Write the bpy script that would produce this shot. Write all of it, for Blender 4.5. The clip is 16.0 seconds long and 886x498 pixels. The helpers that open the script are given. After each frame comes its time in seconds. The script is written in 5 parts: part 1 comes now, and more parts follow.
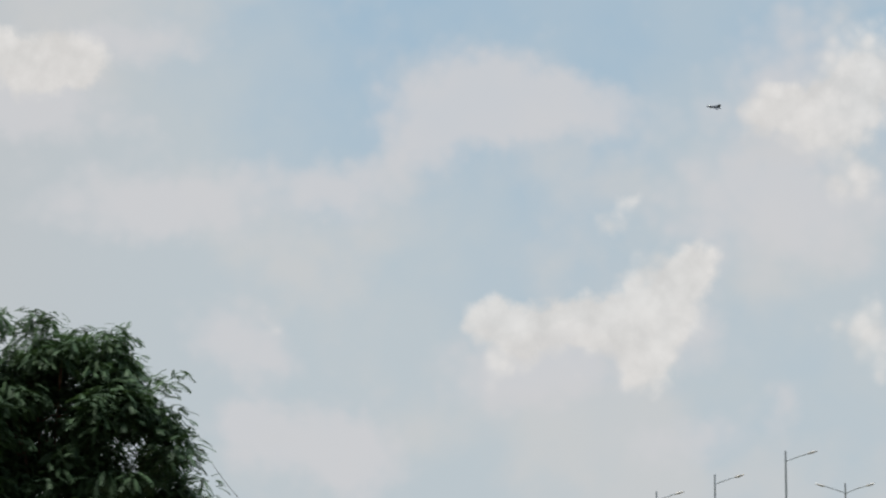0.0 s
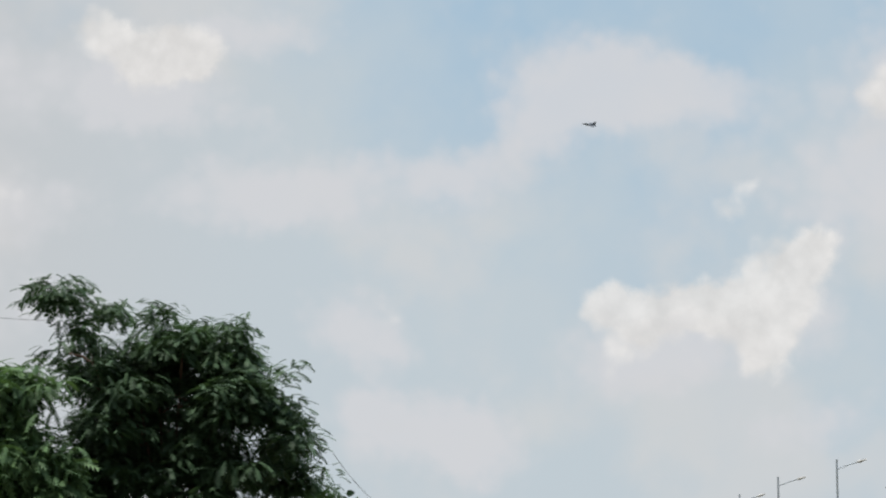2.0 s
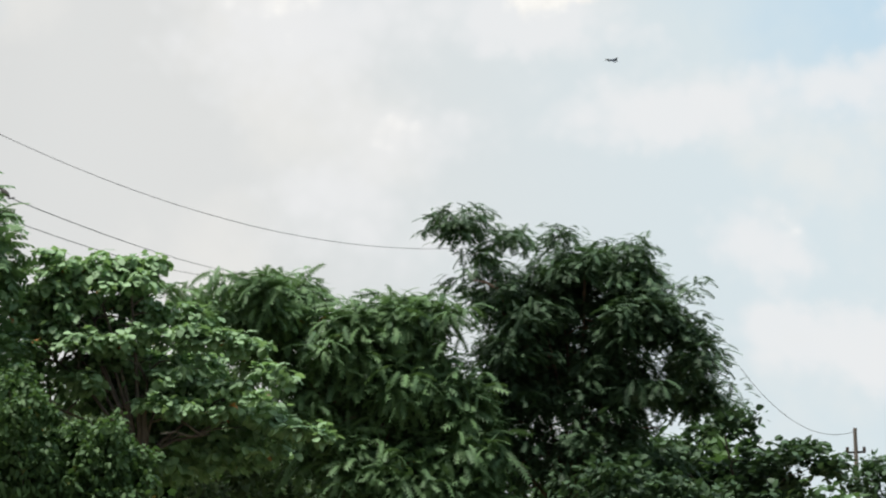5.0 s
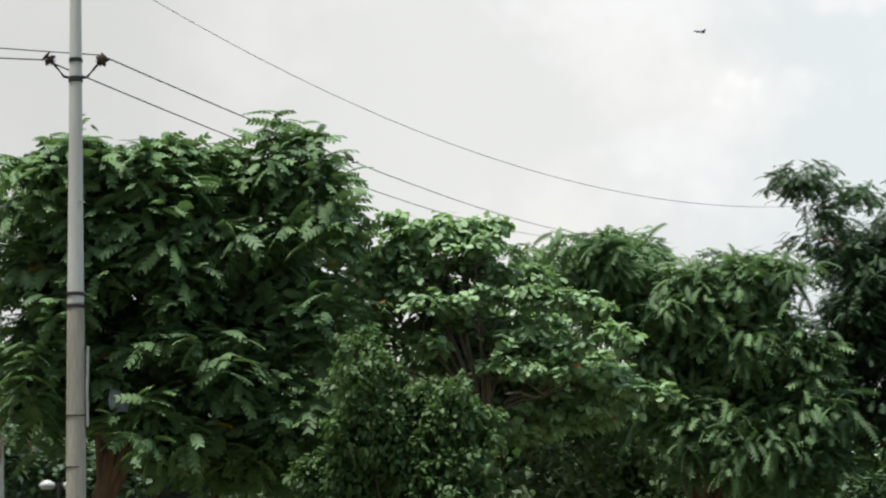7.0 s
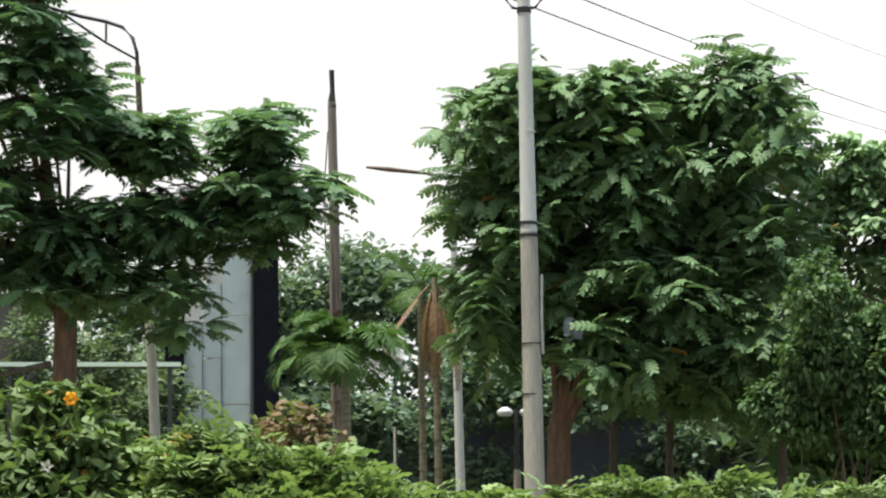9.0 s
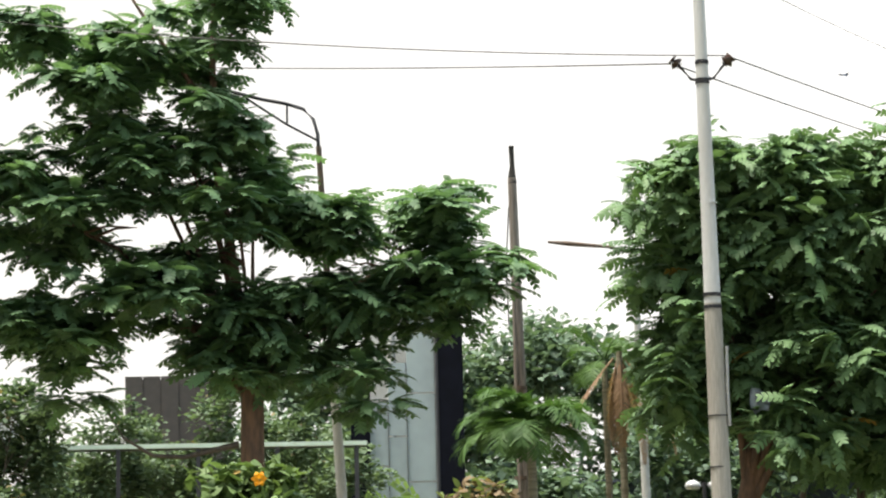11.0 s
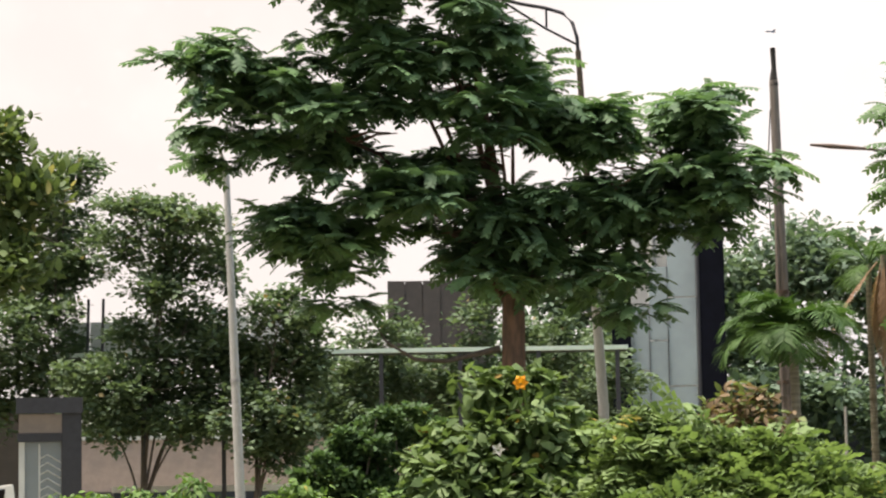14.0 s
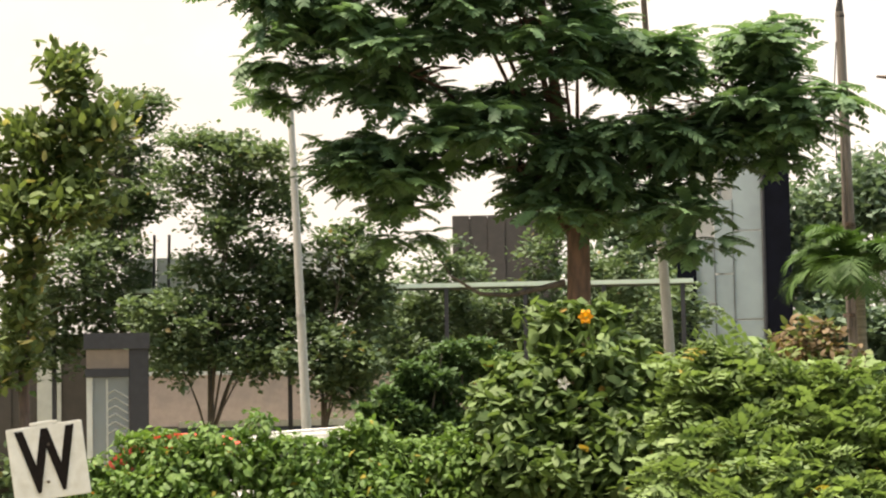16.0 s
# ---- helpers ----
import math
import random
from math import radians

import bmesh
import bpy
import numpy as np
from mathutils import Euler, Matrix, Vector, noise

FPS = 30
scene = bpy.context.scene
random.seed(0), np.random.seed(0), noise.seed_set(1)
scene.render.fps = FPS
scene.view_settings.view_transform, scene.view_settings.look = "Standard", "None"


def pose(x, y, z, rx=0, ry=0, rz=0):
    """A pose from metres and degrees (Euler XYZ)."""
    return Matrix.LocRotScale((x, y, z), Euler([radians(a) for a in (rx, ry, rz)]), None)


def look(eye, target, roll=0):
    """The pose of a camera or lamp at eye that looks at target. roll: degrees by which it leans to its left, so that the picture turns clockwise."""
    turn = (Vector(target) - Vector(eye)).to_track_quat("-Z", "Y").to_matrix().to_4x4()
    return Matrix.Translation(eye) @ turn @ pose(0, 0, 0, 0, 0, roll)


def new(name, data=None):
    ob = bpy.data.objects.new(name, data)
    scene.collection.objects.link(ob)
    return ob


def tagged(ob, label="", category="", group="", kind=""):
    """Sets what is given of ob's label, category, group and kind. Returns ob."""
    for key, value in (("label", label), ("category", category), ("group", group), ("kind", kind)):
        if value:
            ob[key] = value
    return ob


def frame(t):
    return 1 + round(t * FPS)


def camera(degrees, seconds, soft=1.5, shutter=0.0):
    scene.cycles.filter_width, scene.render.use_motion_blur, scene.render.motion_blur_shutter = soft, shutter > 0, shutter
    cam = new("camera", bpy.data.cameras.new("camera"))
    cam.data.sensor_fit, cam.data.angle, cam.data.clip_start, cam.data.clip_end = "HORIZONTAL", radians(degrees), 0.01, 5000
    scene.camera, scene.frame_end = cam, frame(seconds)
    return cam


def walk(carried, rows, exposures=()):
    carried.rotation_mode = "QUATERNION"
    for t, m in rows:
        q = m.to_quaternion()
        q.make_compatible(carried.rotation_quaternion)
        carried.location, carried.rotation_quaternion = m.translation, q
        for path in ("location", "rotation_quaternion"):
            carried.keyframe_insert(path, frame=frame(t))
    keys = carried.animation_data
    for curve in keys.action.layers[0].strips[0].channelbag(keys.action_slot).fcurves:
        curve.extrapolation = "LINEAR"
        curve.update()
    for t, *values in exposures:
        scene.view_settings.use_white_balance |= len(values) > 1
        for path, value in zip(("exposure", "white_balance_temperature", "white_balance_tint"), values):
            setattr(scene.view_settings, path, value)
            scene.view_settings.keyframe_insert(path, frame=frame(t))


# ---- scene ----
# The filming spot, and the camera's way: it stands and pans from the sky down along the trees.
EYE = Vector((0.0, 0.0, 1.6))
cam = camera(20.0, 16.0, soft=2.2)


def bearing(turn, rise, far=1.0):
    """A point seen from the filming spot: degrees to the left of north, degrees up, metres along the ray."""
    a, e = radians(turn), radians(rise)
    return EYE + far * Vector((-math.sin(a) * math.cos(e), math.cos(a) * math.cos(e), math.sin(e)))


def aim(turn, rise, roll):
    return look(EYE, bearing(turn, rise, 10.0), roll)


walk(cam, [
    (0.0, aim(-36.797, 10.603, 0.336)),
    (0.5, aim(-36.599, 10.32, 0.226)),
    (1.0, aim(-36.155, 10.52, 0.057)),
    (1.5, aim(-35.627, 10.512, 0.137)),
    (2.0, aim(-34.076, 10.312, 0.146)),
    (2.5, aim(-33.379, 10.213, -0.659)),
    (3.0, aim(-32.391, 9.251, -0.841)),
    (3.5, aim(-29.903, 9.245, -0.934)),
    (4.0, aim(-27.752, 8.909, -0.978)),
    (4.2, aim(-26.881, 8.815, -1.073)),
    (6.3, aim(-21.324, 7.767, -0.912)),
    (6.5, aim(-20.141, 7.529, -0.846)),
    (7.0, aim(-16.998, 7.778, -0.789)),
    (7.5, aim(-14.43, 7.997, -0.832)),
    (8.0, aim(-11.774, 7.693, -0.925)),
    (8.5, aim(-9.126, 7.038, -1.214)),
    (9.0, aim(-6.637, 6.23, -0.667)),
    (9.5, aim(-6.044, 6.071, -0.317)),
    (10.0, aim(-4.29, 6.562, -0.812)),
    (10.2, aim(-3.706, 6.988, -1.061)),
    (12.3, aim(-0.639, 8.361, -1.171)),
    (12.5, aim(-0.0, 8.021, -1.146)),
    (13.0, aim(2.31, 7.337, -0.418)),
    (13.5, aim(4.072, 7.231, -0.915)),
    (14.0, aim(3.537, 5.96, -0.931)),
    (14.5, aim(2.498, 5.034, -0.921)),
    (15.0, aim(4.162, 5.201, -1.126)),
    (15.5, aim(4.308, 4.813, -1.058)),
    (16.0, aim(5.045, 4.491, -1.064)),
], exposures=[
    (0.0, 0.0, 6500, 10), (1.5, 0.02, 6450, 10), (2.0, 0.1, 6450, 10), (2.6, 0.16, 6500, 10), (3.5, 0.38, 6550, 8), (4.2, 0.42, 6550, 8), (6.5, 0.6, 6600, 8), (8.0, 0.75, 6600, 8),
    (9.0, 1.2, 6650, 9), (9.5, 1.5, 6750, 10), (10.0, 1.58, 7000, 10), (12.5, 1.02, 6550, 11), (13.0, 1.25, 7000, 14), (13.5, 1.0, 6600, 11), (14.0, 1.2, 7100, 18),
    (14.5, 1.42, 8600, 28), (15.5, 1.47, 9100, 28), (16.0, 1.44, 7900, 16)])


# ---- nodes ----
class Net:
    """Short hand for a node tree."""

    def __init__(self, tree):
        self.tree = tree
        tree.nodes.clear()

    def add(self, kind, ins=None, **props):
        n = self.tree.nodes.new(kind)
        for k, v in props.items():
            setattr(n, k, v)
        for k, v in (ins or {}).items():
            self.plug(n.inputs[k], v)
        return n

    def plug(self, socket, v):
        if isinstance(v, bpy.types.NodeSocket):
            self.tree.links.new(v, socket)
        else:
            socket.default_value = v

    def math(self, op, a, b=0.0, c=0.0, clamp=False):
        n = self.add("ShaderNodeMath", operation=op, use_clamp=clamp)
        for s, v in zip(n.inputs, (a, b, c)):
            self.plug(s, v)
        return n.outputs[0]

    def mix(self, f, a, b):
        n = self.add("ShaderNodeMix", data_type="RGBA")
        self.plug(n.inputs[0], f)
        self.plug(n.inputs[6], a)
        self.plug(n.inputs[7], b)
        return n.outputs[2]

    def ramp(self, f, lo, hi, a=0.0, b=1.0):
        n = self.add("ShaderNodeMapRange", interpolation_type="SMOOTHSTEP")
        for s, v in zip(n.inputs, (f, lo, hi, a, b)):
            self.plug(s, v)
        return n.outputs[0]

    def noise(self, vector, scale, detail=4.0, rough=0.55):
        n = self.add("ShaderNodeTexNoise", {"Scale": scale, "Detail": detail, "Roughness": rough})
        if vector is not None:
            self.tree.links.new(vector, n.inputs["Vector"])
        return n


def rgb(r, g, b):
    return (r, g, b, 1.0)


# ---- world: hazy blue sky with cumulus and a thin veil, and a soft sun ----
SUN_UP, SUN_TURN = 79.0, -105.0
world = bpy.data.worlds.new("sky")
scene.world = world
world.use_nodes = True
net = Net(world.node_tree)
sky = net.add("ShaderNodeTexSky", sky_type="NISHITA", sun_disc=False)
sky.sun_elevation, sky.sun_rotation = radians(SUN_UP), radians(SUN_TURN)
sky.dust_density, sky.ozone_density = 1.5, 1.5
way = net.add("ShaderNodeTexCoord").outputs["Generated"]
sep = net.add("ShaderNodeSeparateXYZ", {0: way})
turn = net.math("MULTIPLY", net.math("ARCTAN2", net.math("MULTIPLY", sep.outputs[0], -1.0), sep.outputs[1]), 57.2958)
rise = net.math("MULTIPLY", net.math("ARCSINE", sep.outputs[2]), 57.2958)
# ragged edges: the sky's coordinates are shifted by noise at two sizes
wob = net.noise(way, 20.0, 3.0, 0.5)
wob2 = net.noise(way, 70.0, 5.0, 0.62)
ws, ws2 = net.add("ShaderNodeSeparateColor", {0: wob.outputs["Color"]}), net.add("ShaderNodeSeparateColor", {0: wob2.outputs["Color"]})


def shifted(c, i):
    a = net.math("MULTIPLY_ADD", net.math("SUBTRACT", ws.outputs[i], 0.5), 1.1, c)
    return net.math("MULTIPLY_ADD", net.math("SUBTRACT", ws2.outputs[i], 0.5), 0.8, a)


turn_n, rise_n = shifted(turn, 0), shifted(rise, 1)


knobs = net.add("ShaderNodeTexVoronoi", {"Vector": way, "Scale": 75.0, "Smoothness": 0.35}, feature="SMOOTH_F1")
knobs2 = net.add("ShaderNodeTexVoronoi", {"Vector": way, "Scale": 170.0, "Smoothness": 0.4}, feature="SMOOTH_F1")
puffy = net.math("ADD", net.math("MULTIPLY", knobs.outputs["Distance"], 0.62), net.math("MULTIPLY", knobs2.outputs["Distance"], 0.32))


def puffs(rows, wide, rough, lo, hi):
    """Cloud cover from some puffs (turn, rise, half width, half height, fullness) that melt into one another, with a billowed edge."""
    total = net.math("MULTIPLY", net.math("SUBTRACT", 0.42, puffy), rough)
    for a, e, w, h, full in rows:
        dx = net.math("DIVIDE", net.math("SUBTRACT", turn_n, a), w)
        dy = net.math("DIVIDE", net.math("SUBTRACT", rise_n, e), h)
        r = net.math("SQRT", net.math("ADD", net.math("MULTIPLY", dx, dx), net.math("MULTIPLY", dy, dy)))
        total = net.math("ADD", total, net.ramp(r, 0.0, wide, full, 0.0))
    return net.ramp(total, lo, hi)


crisp = puffs([
    (-38.9, 8.1, 1.5, 0.6, 0.45), (-37.79, 9.17, 0.54, 0.43, 0.85), (-38.57, 8.78, 0.77, 0.59, 0.90), (-39.61, 8.94, 0.80, 0.54, 0.90), (-40.52, 8.96, 0.80, 0.61, 0.95), (-41.55, 8.94, 0.93, 0.79, 1.00), (-41.51, 7.92, 0.57, 0.54, 0.95),
    (-42.02, 9.96, 0.93, 0.79, 0.90), (-42.55, 10.27, 0.47, 0.41, 0.85), (-40.62, 11.16, 0.44, 0.38, 0.70), (-40.91, 11.77, 0.29, 0.18, 0.55), (-25.82, 15.27, 0.53, 0.48, 0.90), (-26.40, 14.63, 0.53, 0.43, 0.75),
    (-27.61, 14.79, 0.90, 0.54, 1.00), (-27.06, 14.40, 0.58, 0.61, 0.85), (-28.23, 14.40, 0.63, 0.48, 0.75), (-44.11, 13.67, 0.63, 0.46, 0.80), (-44.88, 13.39, 0.73, 0.56, 0.95), (-45.92, 13.72, 0.81, 0.71, 1.00),
    (-46.87, 14.19, 0.82, 0.79, 0.95), (-46.02, 12.32, 0.81, 0.71, 0.80), (-46.63, 8.49, 0.67, 0.97, 0.85), (-46.22, 15.35, 0.93, 0.77, 0.55), (-20.87, 14.57, 1.98, 0.79, 0.60), (-27.43, 14.75, 1.19, 0.51, 0.30),
    (-23.61, 11.29, 1.04, 0.43, 0.55), (-32.71, 8.82, 0.52, 0.38, 0.35)], 2.0, 0.8, 0.25, 1.0)
soft = puffs([
    (-39.08, 7.95, 1.93, 0.85, 1.00), (-42.71, 8.80, 0.77, 1.02, 0.60), (-27.28, 13.58, 1.44, 0.77, 0.70), (-31.94, 8.56, 0.97, 0.74, 0.75), (-32.72, 7.93, 1.16, 0.51, 0.50), (-32.48, 6.64, 1.03, 0.57, 0.60),
    (-33.52, 6.01, 1.67, 0.77, 0.75), (-35.00, 5.89, 0.90, 0.96, 0.75), (-42.40, 6.19, 1.22, 0.54, 0.65), (-44.39, 6.92, 0.46, 0.59, 0.55), (-37.42, 14.12, 1.84, 1.08, 0.80), (-39.53, 13.72, 1.84, 0.77, 0.75),
    (-36.09, 12.97, 0.92, 0.89, 0.70), (-34.25, 12.00, 1.30, 0.59, 0.60), (-29.94, 11.42, 2.21, 0.74, 0.60), (-29.59, 15.16, 1.59, 0.46, 0.70), (-29.64, 13.24, 0.55, 0.38, 0.45), (-44.91, 14.76, 1.45, 1.53, 0.60),
    (-43.95, 12.49, 2.35, 1.53, 0.55), (-45.09, 11.07, 2.60, 1.28, 0.55), (-21.91, 13.76, 3.02, 1.66, 0.80), (-27.02, 14.17, 1.71, 1.02, 0.55), (-24.00, 11.10, 1.95, 0.66, 0.60), (-22.32, 9.94, 1.68, 0.64, 0.60),
    (-31.08, 11.69, 3.26, 0.89, 0.40), (-36.81, 3.85, 0.46, 0.28, 0.50), (-22.97, 8.79, 2.84, 0.77, 0.50)], 1.9, 0.6, 0.06, 0.8)
grey = puffs([
    (-39.45, 8.48, 0.62, 0.38, 0.75), (-40.77, 8.03, 0.44, 0.43, 0.70), (-39.08, 7.30, 1.93, 0.46, 0.50), (-44.61, 12.74, 1.18, 0.46, 0.80), (-43.97, 13.13, 0.52, 0.28, 0.60), (-33.13, 6.27, 0.64, 0.36, 0.45),
    (-27.28, 13.58, 0.92, 0.51, 0.30), (-21.79, 12.87, 2.36, 0.51, 0.35)], 1.6, 0.4, 0.15, 0.8)
# a veil that thickens downwards and towards the west
veil = net.noise(way, 7.0, 5.0, 0.55).outputs["Fac"]
veil = net.math("ADD", net.ramp(veil, 0.35, 0.68, 0.05, 0.6), net.ramp(rise, 16.5, 9.0, 0.0, 0.7))
veil = net.math("ADD", veil, net.ramp(turn, -37.0, -25.0, 0.0, 0.6), clamp=True)
blue = net.mix(0.75, net.add("ShaderNodeVectorMath", {0: sky.outputs[0], 1: (0.09, 0.09, 0.09)}, operation="MULTIPLY").outputs[0], rgb(0.35, 0.535, 0.685))
haze = net.mix(net.ramp(turn, -34.0, -18.0), rgb(0.495, 0.56, 0.60), rgb(0.53, 0.535, 0.54))
haze = net.mix(net.ramp(turn, -17.0, -8.0), haze, rgb(0.448, 0.453, 0.457))
haze = net.mix(net.ramp(turn, -3.0, 9.0), haze, rgb(0.415, 0.413, 0.408))
air = net.mix(veil, blue, haze)
grain = net.math("MULTIPLY", net.ramp(wob2.outputs["Fac"], 0.3, 0.7, 0.92, 1.04), net.ramp(puffy, 0.2, 0.75, 1.03, 0.92))
white = net.add("ShaderNodeVectorMath", {0: (0.755, 0.735, 0.71), 1: grain}, operation="MULTIPLY").outputs[0]
drift = net.ramp(net.noise(way, 13.0, 5.0, 0.5).outputs["Fac"], 0.47, 0.68, 0.0, 0.55)
drift = net.math("MULTIPLY", drift, net.ramp(turn, -17.0, -8.0, 1.0, 0.25))
air = net.mix(drift, air, rgb(0.625, 0.612, 0.60))
air = net.mix(net.math("MULTIPLY", soft, 0.8), air, rgb(0.615, 0.617, 0.635))
air = net.mix(net.math("MULTIPLY", crisp, 0.8), air, white)
air = net.mix(net.math("MULTIPLY", grey, 0.4), air, rgb(0.60, 0.60, 0.605))
# the hazy sky is brightest overhead, and duller low down on the far side
lift = net.math("MULTIPLY", net.ramp(rise, 17.0, 75.0, 1.0, 1.7), net.ramp(net.math("ABSOLUTE", net.math("ADD", turn, 18.0)), 45.0, 120.0, 1.0, 0.7))
air = net.add("ShaderNodeVectorMath", {0: air, 1: lift}, operation="MULTIPLY").outputs[0]
bg = net.add("ShaderNodeBackground", {"Color": air, "Strength": 1.0})
net.add("ShaderNodeOutputWorld", {"Surface": bg.outputs[0]})

sun = new("sun", bpy.data.lights.new("sun", "SUN"))
sun.data.energy, sun.data.angle, sun.data.color = 4.8, radians(12), (1.0, 0.96, 0.88)
sa = radians(SUN_TURN)
sun.matrix_world = look(Vector((math.sin(sa), math.cos(sa), math.tan(radians(SUN_UP)))) * 20.0, (0, 0, 0))


# ---- materials ----
def surface(name, colour, dark, rough=0.8, scale=6.0, bump=0.3, metal=0.0, stain=None, stain_scale=1.2, spec=0.5, stretch=(1, 1, 1)):
    """A surface with grain and larger stains."""
    m = bpy.data.materials.new(name)
    m.use_nodes = True
    n = Net(m.node_tree)
    co = n.add("ShaderNodeMapping", {0: n.add("ShaderNodeTexCoord").outputs["Object"], 3: stretch}).outputs[0]
    fine = n.noise(co, scale, 6.0, 0.65)
    wide = n.noise(co, stain_scale, 4.0, 0.6)
    c = n.mix(n.ramp(fine.outputs["Fac"], 0.3, 0.7), rgb(*dark), rgb(*colour))
    c = n.mix(n.ramp(wide.outputs["Fac"], 0.45, 0.72, 0.0, 0.7), c, rgb(*(stain or dark)))
    p = n.add("ShaderNodeBsdfPrincipled", {"Base Color": c, "Metallic": metal, "Roughness": n.ramp(fine.outputs["Fac"], 0.2, 0.8, rough - 0.1, min(1, rough + 0.1)), "Specular IOR Level": spec})
    b = n.add("ShaderNodeBump", {"Strength": bump, "Distance": 0.02, "Height": fine.outputs["Fac"]})
    n.plug(p.inputs["Normal"], b.outputs[0])
    n.add("ShaderNodeOutputMaterial", {0: p.outputs[0]})
    return m


def leaf(name, deep, light, old=(0.2, 0.13, 0.03), old_share=0.02, passing=0.3, rough=0.6, gloss=0.22):
    """Leaves: colour varies leaf by leaf and across the crown; some light passes through."""
    m = bpy.data.materials.new(name)
    m.use_nodes = True
    n = Net(m.node_tree)
    rnd = n.add("ShaderNodeNewGeometry").outputs["Random Per Island"]
    co = n.add("ShaderNodeTexCoord").outputs["Object"]
    wide = n.noise(co, 0.7, 3.0).outputs["Fac"]
    fine = n.noise(co, 25.0, 3.0).outputs["Fac"]
    f = n.math("ADD", n.math("MULTIPLY", rnd, 0.55), n.ramp(wide, 0.3, 0.7, 0.0, 0.3))
    f = n.math("ADD", f, n.ramp(fine, 0.3, 0.7, 0.0, 0.2), clamp=True)
    c = n.mix(f, rgb(*deep), rgb(*light))
    c = n.mix(n.math("GREATER_THAN", n.math("FRACT", n.math("MULTIPLY", rnd, 37.7)), 1.0 - old_share), c, rgb(*old))
    p = n.add("ShaderNodeBsdfPrincipled", {"Base Color": c, "Roughness": rough, "Specular IOR Level": gloss})
    lit = n.add("ShaderNodeVectorMath", {0: c, 1: (1.2, 1.25, 0.75)}, operation="MULTIPLY").outputs[0]
    t = n.add("ShaderNodeBsdfTranslucent", {"Color": lit})
    s = n.add("ShaderNodeMixShader", {0: passing, 1: p.outputs[0], 2: t.outputs[0]})
    n.add("ShaderNodeOutputMaterial", {0: s.outputs[0]})
    return m


M_FEATHER = leaf("feathery_leaf", (0.044, 0.086, 0.047), (0.142, 0.242, 0.104), old_share=0.003, passing=0.22)
# the undergrowth uses this dark leaf too, as painted-in shade
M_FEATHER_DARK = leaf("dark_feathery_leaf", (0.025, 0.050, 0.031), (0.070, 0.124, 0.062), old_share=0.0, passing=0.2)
M_FLAME = leaf("flame_tree_leaf", (0.042, 0.084, 0.055), (0.136, 0.240, 0.108), old_share=0.0, passing=0.34)
M_BROAD = leaf("broad_leaf", (0.095, 0.165, 0.088), (0.285, 0.430, 0.240), old=(0.30, 0.12, 0.04), old_share=0.004, gloss=0.3)
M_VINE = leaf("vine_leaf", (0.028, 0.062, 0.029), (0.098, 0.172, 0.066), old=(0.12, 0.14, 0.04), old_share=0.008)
M_HEDGE = leaf("hedge_leaf", (0.038, 0.090, 0.026), (0.135, 0.224, 0.056), old=(0.28, 0.24, 0.05), old_share=0.008)
M_SHRUB = leaf("shrub_leaf", (0.072, 0.124, 0.042), (0.225, 0.318, 0.122), old=(0.30, 0.24, 0.05), old_share=0.006)
M_BIGLEAF = leaf("large_shrub_leaf", (0.050, 0.090, 0.032), (0.150, 0.220, 0.082), old=(0.26, 0.17, 0.04), old_share=0.008)
# distance haze is mixed into this leaf colour: paler and bluer
M_FARLEAF = leaf("hazed_far_leaf", (0.056, 0.092, 0.068), (0.130, 0.195, 0.130), old_share=0.0)
M_YARD = leaf("yard_tree_leaf", (0.048, 0.080, 0.052), (0.135, 0.195, 0.105), old=(0.16, 0.13, 0.06), old_share=0.008)
M_YELLOW = leaf("yellowing_leaf", (0.034, 0.064, 0.024), (0.140, 0.192, 0.066), old=(0.33, 0.31, 0.13), old_share=0.04)
M_PALM = leaf("palm_leaf", (0.032, 0.080, 0.026), (0.085, 0.155, 0.042), old_share=0.0)
M_DEADPALM = leaf("dead_palm_leaf", (0.160, 0.100, 0.065), (0.350, 0.235, 0.155), old_share=0.0, passing=0.2)
M_CROTON = leaf("croton_leaf", (0.08, 0.055, 0.03), (0.21, 0.15, 0.085), old=(0.13, 0.17, 0.06), old_share=0.35)
M_FLOWER = leaf("orange_flower", (0.62, 0.22, 0.012), (0.72, 0.32, 0.02), old_share=0.0, passing=0.3)
M_BARK = surface("bark", (0.165, 0.098, 0.068), (0.075, 0.048, 0.037), 0.95, 14, 0.8, stretch=(1, 1, 0.25))
M_BARK_GREY = surface("grey_bark", (0.13, 0.105, 0.085), (0.055, 0.045, 0.04), 0.95, 14, 0.8, stretch=(1, 1, 0.25))
M_BARK_PALM = surface("ringed_palm_bark", (0.24, 0.22, 0.16), (0.11, 0.10, 0.07), 0.9, 8, 0.6, stretch=(0.3, 0.3, 3))
M_CONCRETE = surface("concrete", (0.44, 0.445, 0.44), (0.36, 0.365, 0.36), 0.9, 30, 0.3, stain=(0.34, 0.335, 0.32), stain_scale=2.0, stretch=(1, 1, 0.3))
M_CONCRETE_UP = surface("pale_concrete", (0.50, 0.51, 0.52), (0.43, 0.44, 0.45), 0.9, 30, 0.3, stain=(0.36, 0.36, 0.35), stain_scale=1.5, stretch=(2, 2, 0.2))
M_CONCRETE_OLD = surface("stained_concrete", (0.35, 0.335, 0.305), (0.25, 0.237, 0.215), 0.95, 24, 0.4, stain=(0.15, 0.135, 0.12), stain_scale=2.2, stretch=(2, 2, 0.2))
M_RUST = surface("rusty_iron", (0.12, 0.075, 0.05), (0.05, 0.04, 0.035), 0.8, 20, 0.4)
M_IRON = surface("dark_iron", (0.045, 0.045, 0.05), (0.025, 0.025, 0.03), 0.6, 20, 0.3, metal=0.6)
